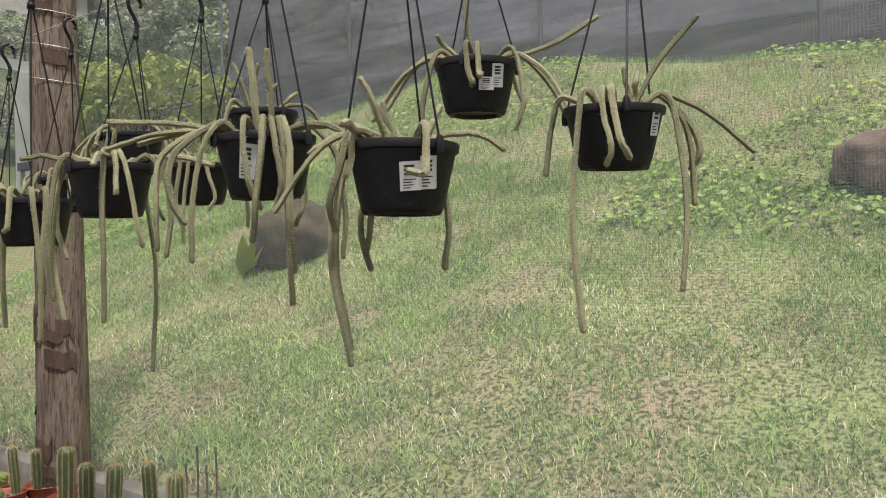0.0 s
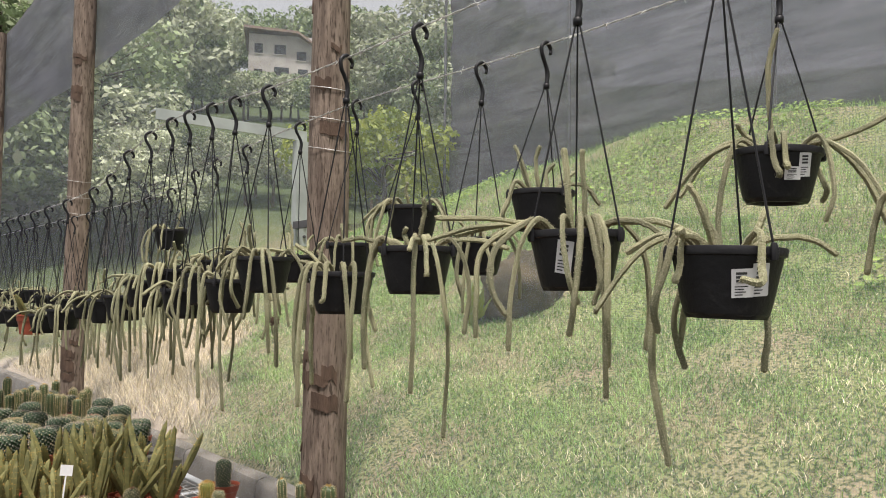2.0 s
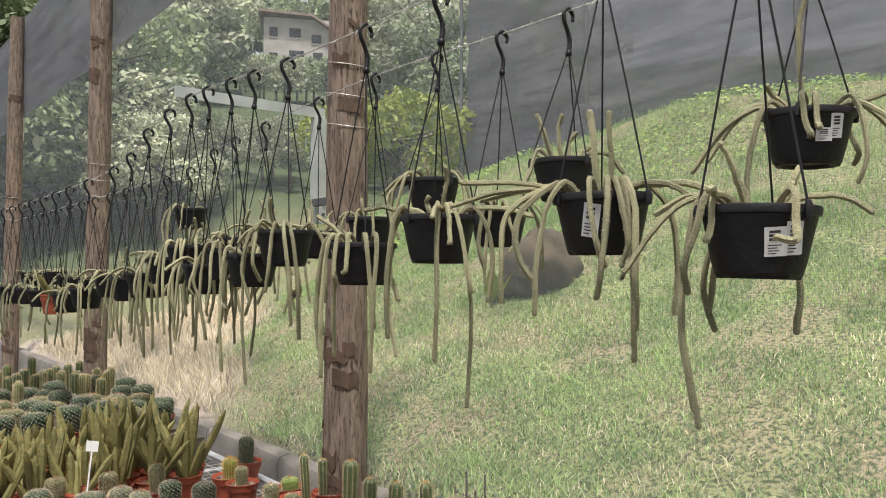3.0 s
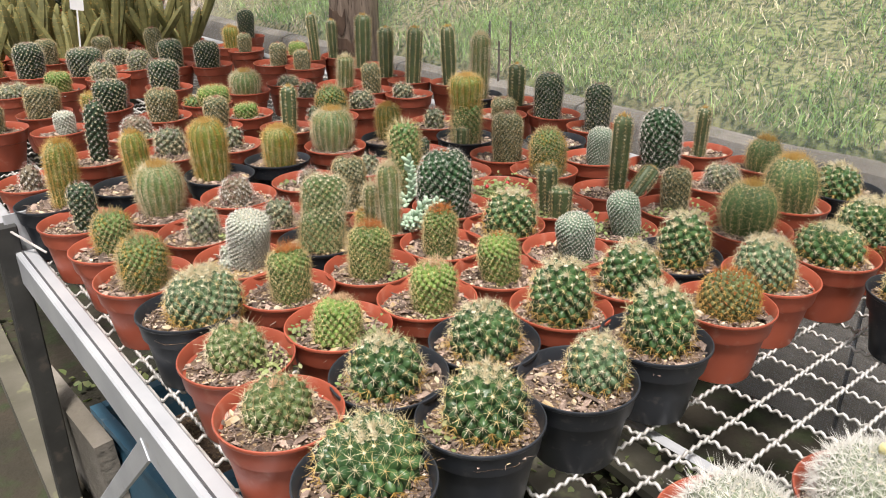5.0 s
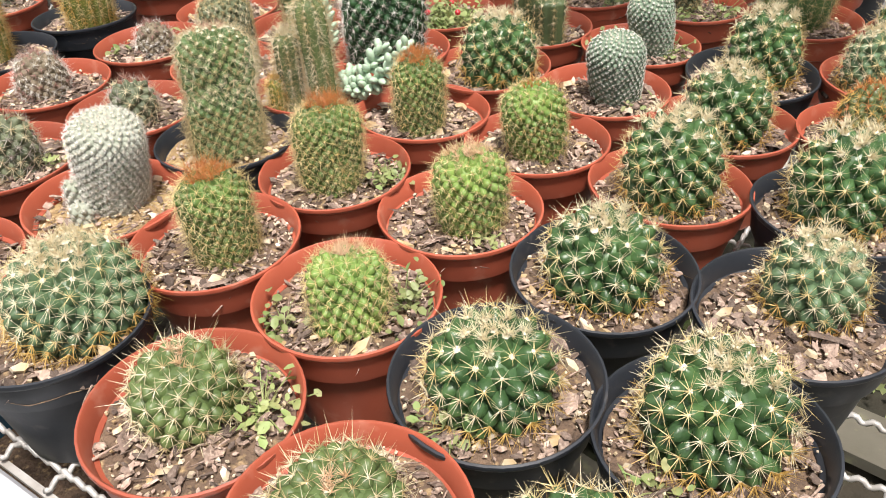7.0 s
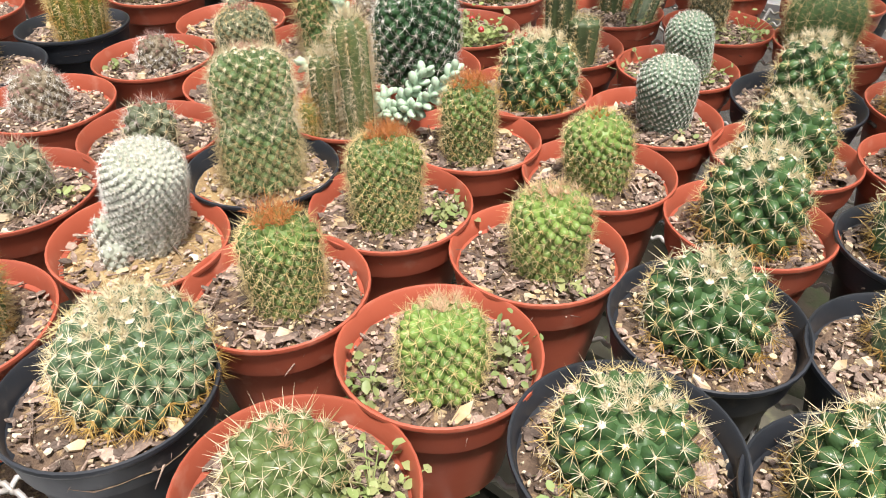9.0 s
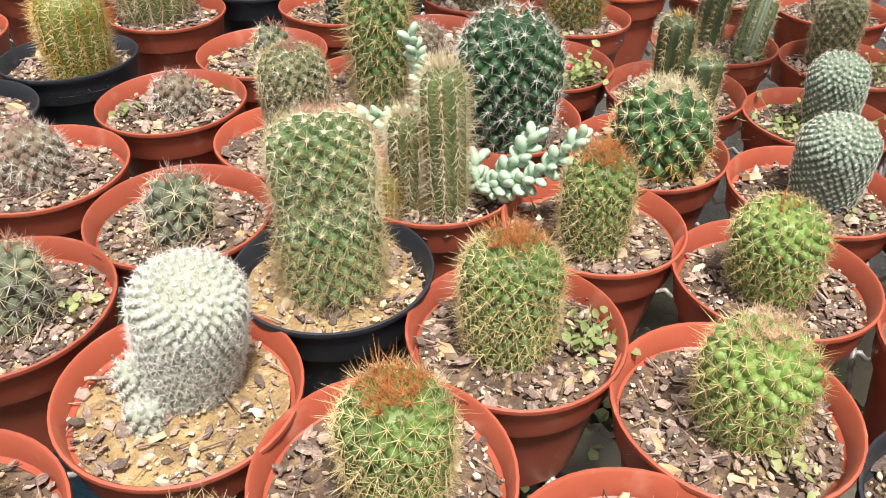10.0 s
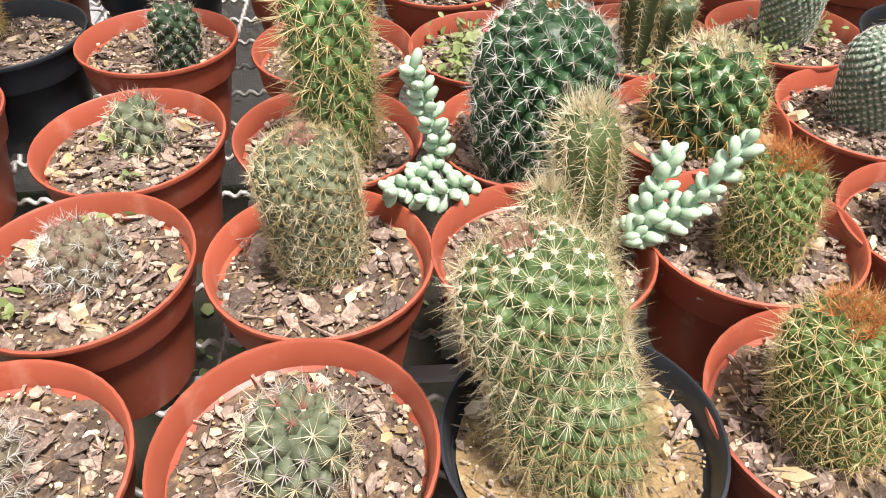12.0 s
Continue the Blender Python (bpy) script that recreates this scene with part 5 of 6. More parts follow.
def sedum(stems):
    root = thing("trailing_sedum", stems[0][0], "blue-green trailing sedum with plump leaves", "succulent")
    o = Vector(stems[0][0])
    r = np.random.default_rng(4)
    v, f = [], []
    for i, (w, z) in enumerate(((0.0, 0.0), (0.55, 0.25), (0.75, 0.6), (0.45, 0.9), (0.0, 1.0))):
        for j in range(7):
            a = 2 * math.pi * j / 7
            v.append((w * math.cos(a), w * 0.75 * math.sin(a), z * 2.3))
    f = [(i * 7 + j, i * 7 + (j + 1) % 7, (i + 1) * 7 + (j + 1) % 7, (i + 1) * 7 + j) for i in range(4) for j in range(7)]
    leaf = Geo().add(v, f).mesh("leaf", SEDUM)
    for pts in stems:
        p = np.array(spline([Vector(q) - o for q in pts], 9))
        st = part("stem", Geo().tube(p, 0.0022, 6), SEDUM, root)
        t = np.gradient(p, axis=0)
        n = int(np.linalg.norm(np.diff(p, axis=0), axis=1).sum() / 0.0026)
        for i in range(n):
            u = (i + 0.5) / n * (len(p) - 1.01)
            k = int(u)
            c = p[k] + (p[k + 1] - p[k]) * (u - k)
            tt = t[k] / np.linalg.norm(t[k])
            a = i * 2.4
            s1 = np.cross(tt, (0.3, 0.5, 0.8))
            s1 /= np.linalg.norm(s1)
            d = math.cos(a) * s1 + math.sin(a) * np.cross(tt, s1) + tt * (0.55 + 0.9 * (i / n) ** 4)
            m = Matrix(frames_along(d[None], np.zeros(1))[0]).to_4x4()
            sc = 0.0071 * r.uniform(0.8, 1.15)
            part("leaf", leaf, SEDUM, st).matrix_basis = Matrix.Translation(c) @ m @ Matrix.Diagonal((sc, sc, sc, 1))


sedum([[(0.662, 1.412, 0.784), (0.664, 1.390, 0.794), (0.668, 1.364, 0.812), (0.678, 1.335, 0.850)],
       [(0.662, 1.412, 0.784), (0.672, 1.392, 0.806), (0.690, 1.380, 0.834)],
       [(0.664, 1.418, 0.784), (0.684, 1.432, 0.784), (0.705, 1.440, 0.790)],
       [(0.768, 1.528, 0.780), (0.770, 1.534, 0.805), (0.776, 1.542, 0.832), (0.773, 1.550, 0.858)],
       [(0.768, 1.528, 0.780), (0.742, 1.546, 0.784), (0.712, 1.568, 0.792)],
       [(0.745, 1.510, 0.780), (0.728, 1.522, 0.782), (0.715, 1.545, 0.786)]])


# ---- hanging planters ----
FRONT, BACK = 0.875, 1.30
FRONT_LINE = [(-2, 2.38), (0, 2.37), (1.4, 2.36), (2.1, 2.362), (2.915, 2.395), (3.4, 2.335), (4.32, 2.21), (9, 2.22)]
BACK_LINE = [(-2, 2.45), (0.5, 2.43), (1.5, 2.415), (2.33, 2.425), (3.176, 2.385), (3.736, 2.34), (4.4, 2.27), (9, 2.25)]


def bowl(root, tilt=(0, 0)):
    b = part("bowl", BOWL_MESH, HANG, root, "black plastic hanging bowl")
    b.matrix_basis = pose(0, 0, 0, *tilt, 0)
    return b


_g = Geo().revolve([(0.0, -0.094), (0.045, -0.094), (0.056, -0.097), (0.060, -0.094), (0.064, -0.080), (0.0775, -0.016), (0.078, -0.012), (0.083, -0.010), (0.0845, 0.000), (0.0835, 0.002), (0.080, 0.001), (0.077, -0.010), (0.073, -0.022), (0.0, -0.018)], 40)
BOWL_MESH = _g.mesh("bowl", HANG, True, 35)
_g = Geo().revolve([(0.044, -0.094), (0.048, -0.101), (0.055, -0.101), (0.059, -0.093)], 36, wave=lambda a, z: 1 + 0.03 * np.sign(np.sin(9 * a)))
FOOT_MESH = _g.mesh("foot_ring", HANG)
_g = Geo()
_g.tube(spline([(0, 0, 0), (0.004, 0, 0.03), (-0.006, 0, 0.055), (-0.018, 0, 0.075), (-0.020, 0, 0.098), (0.0, 0, 0.112), (0.018, 0, 0.098), (0.016, 0, 0.083)], 6), [0.0062] * 8 + [0.0054] * 28 + [0.0046] * 7, 8)
_g.revolve([(0.004, -0.012), (0.0085, -0.010), (0.0085, 0.002), (0.004, 0.004)], 10)
HOOK_MESH = _g.mesh("hook", BLACKWIRE)


def stem_path(kind, az, out, drop, r):
    c, s = math.cos(math.radians(az)), math.sin(math.radians(az))
    side = (-s, c)
    w = lambda k: r.uniform(-k, k)
    q = lambda rad, z, b=0.0: (c * rad + side[0] * b, s * rad + side[1] * b, z)
    if kind == "up":
        return [q(0.02, -0.02), q(0.03 + out * 0.3, drop * 0.35, w(0.006)), q(0.03 + out * 0.65, drop * 0.7, w(0.01)), q(0.03 + out, drop, w(0.012))]
    if kind == "side":
        b = w(0.03)
        return [q(0.02, -0.018), q(0.05, 0.012), q(0.09, 0.02 + w(0.006), b * 0.3), q(0.09 + (out - 0.09) * 0.5, 0.016 - drop * 0.35, b * 0.7), q(out, -drop, b)]
    b = w(0.02)
    return [q(0.03, -0.018), q(0.06, 0.014), q(0.082, 0.018), q(max(out, 0.094), -0.03, b * 0.3), q(max(out, 0.094) + 0.012, -0.03 - drop * 0.45, b), q(max(out, 0.094) + w(0.015), -drop, b + w(0.015))]


def stem_mesh(geo, hair, path, radius, r, detail):
    p = np.array(spline(path, 7 if detail else 3))
    wob = np.cumsum(r.normal(0, 1, (len(p), 3)), 0)
    wob -= np.linspace(0, 1, len(p))[:, None] * wob[-1]
    p = p + wob * (0.0005 if detail else 0.001)
    end = p[-1] - p[-2]
    end /= np.linalg.norm(end)
    p = np.concatenate([p, [p[-1] + end * radius * q for q in (0.55, 0.85, 1.0)]])
    m = len(p)
    rad = radius * (0.96 + 0.06 * np.sin(np.linspace(0, 9, m) + r.uniform(0, 6)))
    rad[-3:] = radius * np.array((0.84, 0.52, 0.12))
    geo.tube(p, rad, 10 if detail else 6, ribs=0.06)
    if detail:
        t = np.gradient(p, axis=0)
        ln = np.linalg.norm(np.diff(p, axis=0), axis=1).sum()
        n = int(ln / 0.0022)
        u = r.uniform(0, m - 1.001, n)
        i = u.astype(int)
        base = p[i] + (p[i + 1] - p[i]) * (u - i)[:, None]
        d = r.normal(0, 1, (n, 3))
        tt = t[i] / (np.linalg.norm(t[i], axis=1)[:, None] + 1e-9)
        d -= tt * (d * tt).sum(1)[:, None]
        d /= np.linalg.norm(d, axis=1)[:, None] + 1e-9
        base = base + d * (rad[i] * 0.92)[:, None]
        spikes(hair, base, d + tt * 0.2, 3, 0.0035, 0.00022, 0.7, r)


def sticker(root, az, z, w, h, torn, roll=0):
    """A white paper label that bends round the bowl, with a printed block and lines."""
    lab = None
    rr = lambda zz: 0.0775 + (zz + 0.016) * 0.21
    def patch(u0, u1, v0, v1, lift, mat, name, parent, lab_text=""):
        n = 6
        g = Geo()
        vv = []
        cr, sr = math.cos(math.radians(roll)), math.sin(math.radians(roll))
        for i in range(n + 1):
            for v in (v0, v1):
                u = u0 + (u1 - u0) * i / n
                uu, vz = u * cr - v * sr, u * sr + v * cr
                zz = z + vz
                R = rr(zz) + lift
                a = math.radians(az) + uu / R
                vv.append((R * math.cos(a), R * math.sin(a), zz))
        g.add(vv, [(2 * i, 2 * i + 2, 2 * i + 3, 2 * i + 1) for i in range(n)])
        return part(name, g, mat, parent, lab_text)
    lab = patch(-w / 2, w / 2, -h / 2, h / 2, 0.0010, PAPER, "paper_label", root, "white paper label with printed lines")
    if torn:
        patch(w / 2 + 0.001, w / 2 + 0.026, -h / 2 + 0.002, h / 2 - 0.014, 0.0008, PAPER, "torn_label", root, "torn white label remains")
        patch(w / 2 + 0.014, w / 2 + 0.026, h / 2 - 0.0135, h / 2 - 0.004, 0.0008, PAPER, "torn_label", root, "torn white label remains")
    r = random.Random(int(az * 7) + 3)
    for j, ln in enumerate((0.5, 0.5, 0.5)):
        v = h * 0.38 - j * h * 0.13
        patch(-w * 0.3, -w * 0.3 + w * ln, v - h * 0.085, v, 0.0014, INK, "print_bar", lab)
    for j, ln in enumerate((0.62, 0.42, 0.5, 0.36)):
        v = -h * 0.10 - j * h * 0.095
        patch(-w * 0.36, -w * 0.36 + w * ln, v - h * 0.035, v, 0.0014, INK, "print_line", lab)


def hanger(x, y, z, stems, wire_z, seed, turn=0, tilt=(0, 0), labels=(), detail=True, label=""):
    dx = (FRONT if x < 1.05 else BACK) - x
    r = np.random.default_rng(seed)
    root = thing("hanging_planter", (x, y, z), label or "black hanging bowl of trailing rope-like cactus stems", "hanging plant", "planters hung from the wires", turn=0)
    b = bowl(root, tilt)
    part("foot_ring", FOOT_MESH, HANG, b)
    line = np.array(spline([(0, a, h) for a, h in (FRONT_LINE if x < 1.05 else BACK_LINE)], 40))
    top = float(np.interp(y, line[:, 1], line[:, 2])) + 0.0005 - 0.1063 - z
    hk = part("hook", HOOK_MESH, BLACKWIRE, root, "black plastic hook")
    hk.matrix_basis = pose(dx, 0, top, 0, 0, r.uniform(-15, 15))
    for i in range(3):
        a = math.radians(turn + 120 * i)
        foot = (0.086 * math.cos(a), 0.086 * math.sin(a), -0.004)
        part("hanger_rod", Geo().tube([foot, (foot[0] * 0.52 + dx * 0.5, foot[1] * 0.52, top * 0.5), (dx + 0.002 * math.cos(a), 0.002 * math.sin(a), top)], 0.0019, 6), BLACKWIRE, root)
        part("clip", Geo().revolve([(0.0, -0.016), (0.006, -0.014), (0.007, 0.0), (0.004, 0.010), (0.0, 0.011)], 8, foot), BLACKWIRE, root)
    part("soil", Geo().revolve([(0.0, -0.012), (0.04, -0.013), (0.076, -0.016)], 20), SOIL, root)
    if detail:
        for kind, az, out, drop in stems:
            g, hair = Geo(), Geo()
            stem_mesh(g, hair, stem_path(kind, az, out, drop, r), r.uniform(0.0046, 0.0058), r, True)
            st = part("stem", g, STEM, root, "ropey green cactus stem")
            part("fuzz", hair, STEMHAIR, st, smooth=False, kind="stuff")
    else:
        for kind, az, out, drop in stems:
            g = Geo()
            stem_mesh(g, None, stem_path(kind, az, out, drop, r), 0.0056, r, False)
            part("stem", g, STEM, root)
    for s in labels:
        sticker(root, *s)
    return root


hanger(0.885, 0.712, 1.838, [("side", 125, 0.19, 0.09), ("down", 128, 0.097, 0.32), ("down", 98, 0.10, 0.30), ("down", 66, 0.10, 0.18), ("down", 150, 0.095, 0.12), ("side", -50, 0.15, 0.005), ("down", 238, 0.090, 0.045), ("up", 168, 0.04, 0.09), ("down", 165, 0.088, 0.04), ("up", 60, 0.02, 0.07), ("up", -40, 0.03, 0.06),
    ("down", 0, 0.08, 0.18), ("down", 60, 0.10, 0.16), ("side", 165, 0.12, -0.02), ("side", 100, 0.15, 0.0)], 2.36, 11, 15, (1, 1), [(247, -0.045, 0.027, 0.046, False, 3), (226, -0.050, 0.030, 0.040, True, 3)], label="black hanging bowl with torn white labels and long trailing stems")
hanger(0.87, 0.988, 1.877, [("side", 130, 0.24, -0.025), ("side", 122, 0.27, 0.01), ("side", 115, 0.22, 0.0), ("down", 140, 0.16, 0.18), ("down", 150, 0.14, 0.14), ("down", 165, 0.11, 0.20), ("down", 205, 0.10, 0.12), ("down", 225, 0.10, 0.17), ("down", 235, 0.11, 0.12), ("down", 245, 0.10, 0.27), ("down", 250, 0.11, 0.22),
    ("side", -60, 0.20, 0.01), ("side", -75, 0.17, 0.03), ("up", 200, 0.0, 0.14), ("up", 250, 0.01, 0.135), ("down", -40, 0.12, 0.2), ("down", 20, 0.12, 0.14)], 2.352, 12, 40, (0, -1), [(205, -0.046, 0.028, 0.055, False, -10)], label="black hanging bowl with a white label and bushy trailing stems")
hanger(1.285, 0.832, 2.05, [("side", 110, 0.18, 0.08), ("side", 118, 0.21, 0.10), ("down", 150, 0.10, 0.24), ("up", 190, 0.0, 0.23), ("side", -40, 0.25, -0.10), ("up", 140, 0.05, 0.05), ("side", -58, 0.22, 0.21), ("side", -66, 0.20, 0.15), ("down", 200, 0.092, 0.06), ("down", -90, 0.10, 0.14), ("down", -20, 0.10, 0.09), ("down", 215, 0.093, 0.035)], 2.43, 13, 75, (2, 0), [(246, -0.036, 0.026, 0.044, False, 4), (228, -0.052, 0.030, 0.024, False, 0)], label="black hanging bowl with a torn label and arching stems")
hanger(1.21, 0.515, 1.912, [("down", 165, 0.09, 0.36), ("down", 190, 0.088, 0.10), ("down", 200, 0.088, 0.09), ("up", -52, 0.11, 0.15), ("up", 250, 0.0, 0.06), ("up", -60, 0.01, 0.06), ("down", -70, 0.10, 0.30), ("down", -55, 0.12, 0.16), ("side", -48, 0.25, 0.07), ("down", -50, 0.13, 0.10), ("side", 110, 0.12, 0.10)], 2.44, 14, 95, (3, -2), [(262, -0.028, 0.024, 0.048, False, 4)], label="black hanging bowl with a torn white label and few stems")
hanger(1.285, 1.449, 2.028, [("up", 100, 0.05, 0.10), ("up", 130, 0.04, 0.12), ("up", 200, 0.0, 0.11), ("up", 20, 0.03, 0.08), ("up", -40, 0.05, 0.05), ("down", 115, 0.10, 0.12), ("side", -60, 0.14, 0.03), ("down", 170, 0.1, 0.08)], 2.41, 15, 20)
hanger(0.87, 1.438, 1.866, [("side", 140, 0.16, -0.015), ("side", 100, 0.15, 0.01), ("down", 230, 0.09, 0.30), ("side", 235, 0.14, 0.01), ("down", 245, 0.11, 0.06), ("up", 250, 0.02, 0.10), ("up", 170, 0.0, 0.04), ("down", 250, 0.12, 0.16), ("down", 130, 0.10, 0.30), ("down", 145, 0.10, 0.26), ("down", 120, 0.11, 0.18), ("down", 20, 0.10, 0.42), ("down", -60, 0.11, 0.18), ("side", -50, 0.2, 0.0)], 2.35, 16, 60)
hanger(0.87, 1.738, 1.815, [("down", 150, 0.10, 0.30), ("down", 165, 0.095, 0.32), ("down", 140, 0.10, 0.22), ("down", 190, 0.09, 0.10), ("down", 210, 0.09, 0.07), ("down", 240, 0.1, 0.30), ("up", 130, 0.09, 0.07), ("side", 120, 0.13, -0.03), ("down", 260, 0.1, 0.2), ("down", 90, 0.11, 0.28)], 2.35, 17, 0, labels=[(150, -0.04, 0.028, 0.05, False, 0)])
hanger(1.285, 1.988, 2.03, [("down", 120, 0.14, 0.12), ("down", 140, 0.12, 0.16), ("side", 115, 0.17, 0.04), ("down", 160, 0.1, 0.18), ("down", -60, 0.11, 0.12), ("up", 200, 0.01, 0.07), ("down", 190, 0.09, 0.1), ("down", -80, 0.12, 0.2)], 2.42, 18, 30)
hanger(1.285, 1.696, 1.919, [("down", 150, 0.1, 0.14), ("down", 200, 0.09, 0.16), ("down", 215, 0.09, 0.2), ("side", -60, 0.13, 0.02), ("down", 240, 0.1, 0.12), ("up", 100, 0.03, 0.05), ("down", -60, 0.11, 0.16)], 2.41, 19, 50)
hanger(0.87, 2.153, 1.863, [("down", 150, 0.11, 0.2), ("down", 180, 0.09, 0.14), ("down", 220, 0.095, 0.17), ("down", 240, 0.13, 0.26), ("side", 120, 0.17, 0.03), ("up", 190, 0.03, 0.09), ("down", 250, 0.12, 0.3), ("down", 130, 0.12, 0.44), ("down", -50, 0.12, 0.2), ("side", 200, 0.12, 0.0)], 2.352, 20, 10)
_g = Geo()
_q = np.random.default_rng(8)
_d = _q.normal(0, 1, (60, 3))
_d /= np.linalg.norm(_d, axis=1)[:, None]
spikes(_g, _d * 0.008, _d, 2, 0.011, 0.0016, 0.5, _q)
_g.revolve([(0.0, -0.012), (0.009, -0.008), (0.012, 0.0), (0.009, 0.008), (0.0, 0.012)], 10)
part("dried_fruit", _g, BARK, bpy.data.objects["hanging_planter.009"], "dried brown prickly fruit on a stem", smooth=False).matrix_basis = pose(-0.022, -0.115, -0.176)
hanger(1.285, 2.33, 1.93, [("down", 150, 0.1, 0.2), ("down", 200, 0.09, 0.15), ("up", 100, 0.03, 0.07), ("down", 240, 0.1, 0.2), ("side", 120, 0.15, 0.02)], 2.422, 21, 50)


def random_stems(r, n, long_ones):
    out = []
    for i in range(n):
        az = r.uniform(0, 360)
        q = r.random()
        if q < 0.2:
            out.append(("up", az, r.uniform(0, 0.06), r.uniform(0.05, 0.13)))
        elif q < 0.4:
            out.append(("side", az, r.uniform(0.12, 0.19), r.uniform(-0.02, 0.06)))
        else:
            out.append(("down", az, r.uniform(0.09, 0.13), r.uniform(0.08, 0.36 if long_ones else 0.22)))
    return out


_r = random.Random(5)
_spots = [(FRONT, yy, zz, wz) for yy, zz, wz in ((2.38, 1.80, 2.355), (2.557, 1.82, 2.362), (2.75, 1.77, 2.37), (2.915, 1.84, 2.375), (3.137, 1.80, 2.36), (3.39, 1.74, 2.32), (3.62, 1.72, 2.285), (3.875, 1.73, 2.25), (4.32, 1.66, 2.20))]
_spots += [(FRONT, 4.7 + 0.33 * i, 1.62 + 0.02 * _r.uniform(-1, 1), 2.2) for i in range(12)]
_spots += [(BACK, yy, zz, wz) for yy, zz, wz in ((2.72, 1.9, 2.41), (3.176, 1.93, 2.375), (3.483, 1.90, 2.35), (3.736, 1.88, 2.33), (4.04, 2.07, 2.32))]
_spots += [(BACK, 4.4 + 0.36 * i, 1.72 + 0.03 * _r.uniform(-1, 1), 2.25) for i in range(11)]
for i, (xx, yy, zz, wz) in enumerate(_spots):
    hanger(xx, yy, zz, random_stems(_r, 12 if yy < 4.5 else 8, True), wz, 40 + i, _r.uniform(0, 120), detail=yy < 2.8) if abs(yy - 5.03) > 0.02 else None


def barbed(x, pts, seed):
    root = thing("barbed_wire", (x, 0, 0), "rusty grey barbed wire stretched above the bench", "wire", "wires above the bench")
    r = random.Random(seed)
    p = [(0, a, b) for a, b in pts]
    s = np.array(spline(p, 40))
    t = np.linspace(0, 1, len(s))
    for ph in (0, math.pi):
        k = t * 500
        q = s + np.stack([0.0018 * np.cos(k + ph), 0 * k, 0.0018 * np.sin(k + ph)], 1)
        part("strand", Geo().tube(q, 0.0013, 5), WIRE, root)
    y = pts[0][0]
    while y < min(pts[-1][0], 5.5):
        z = float(np.interp(y, s[:, 1], s[:, 2]))
        g = Geo()
        for k in range(2):
            a = r.uniform(0, 3)
            d = Vector((math.cos(a), r.uniform(-0.4, 0.4), math.sin(a))) * 0.013
            c = Vector((0, y + 0.004 * k, z))
            g.tube([tuple(c - d), tuple(c), tuple(c + d)], [0.0003, 0.0012, 0.0003], 5)
        part("barb", g, WIRE, root)
        y += 0.105


for xx in (FRONT, BACK):
    root = thing("wire_end_post", (xx, -2.02, 0), "square timber post that holds the end of a wire", "post")
    part("shaft", Geo().box(-0.035, -0.04, 0, 0.035, 0.022, 2.56), WOOD, root, smooth=False)
barbed(FRONT, FRONT_LINE, 3)
barbed(BACK, BACK_LINE, 4)


# ---- far part of the bench ----
def fingers(root, r, tall, base=0.088, sprawl=0.75):
    for i in range(r.integers(4, 8)):
        a = r.uniform(0, 6.28)
        q = r.uniform(0.0, 0.035)
        ln = tall * r.uniform(0.5, 1.1)
        tilt = r.uniform(0.05, sprawl)
        b = np.array((q * math.cos(a), q * math.sin(a), base))
        d = np.array((math.sin(tilt) * math.cos(a), math.sin(tilt) * math.sin(a), math.cos(tilt)))
        e = b + d * ln * 0.5 + (0, 0, 0.01)
        t = b + d * ln + (0, 0, 0.03)
        g = Geo()
        pts = spline([b, e, t], 6)
        g.tube(pts, [0.013] * 2 + [0.016] * (len(pts) - 5) + [0.014, 0.010, 0.003], 12, ribs=0.07)
        f = part("finger", g, FINGER, root)
        g = Geo()
        p = np.array(pts)
        for k in range(len(p) - 1):
            aa = r.uniform(0, 6.28, 9)
            d9 = np.stack([np.cos(aa), np.sin(aa), 0 * aa + 0.15], 1)
            spikes(g, p[k] + d9 * 0.0145, d9, 3, 0.006, 0.0005, 0.7, r)
        part("spine_coat", g, SPINE["gold"], f, smooth=False, kind="stuff")


def finger_clump(x, y, seed, tall):
    r = np.random.default_rng(seed)
    root = thing("potted_finger_cactus", (x, y, TOP), "clump of golden-green finger cactus in a red pot", "potted cactus", "pots on the bench")
    part("pot", POT["R"], None, root)
    part("soil", SOILS[seed % 5][0], SOIL, root).matrix_basis = SOIL_FIT.copy()
    fingers(root, r, tall)


def hung_pot(y, z, colour, seed):
    """A small pot on three rods from the front wire, with sprawling yellow fingers."""
    root = thing("hanging_pot", (FRONT, y, z), f"{'terracotta red' if colour == 'R' else 'black'} hanging pot of sprawling yellow finger cactus", "hanging plant", "planters hung from the wires")
    part("pot", POT[colour], None, root)
    part("soil", SOILS[seed % 5][0], SOIL, root).matrix_basis = SOIL_FIT.copy()
    line = np.array(spline([(0, a, h) for a, h in FRONT_LINE], 40))
    top = float(np.interp(y, line[:, 1], line[:, 2])) - 0.1058 - z
    part("hook", HOOK_MESH, BLACKWIRE, root, "black plastic hook").matrix_basis = pose(0, 0, top)
    for i in range(3):
        a = math.radians(30 + 120 * i)
        part("hanger_rod", Geo().tube([(0.079 * math.cos(a), 0.079 * math.sin(a), 0.104), (0.04 * math.cos(a), 0.04 * math.sin(a), 0.5 * top), (0, 0, top)], 0.0019, 6), BLACKWIRE, root)
    fingers(root, np.random.default_rng(seed), 0.2, sprawl=1.9)


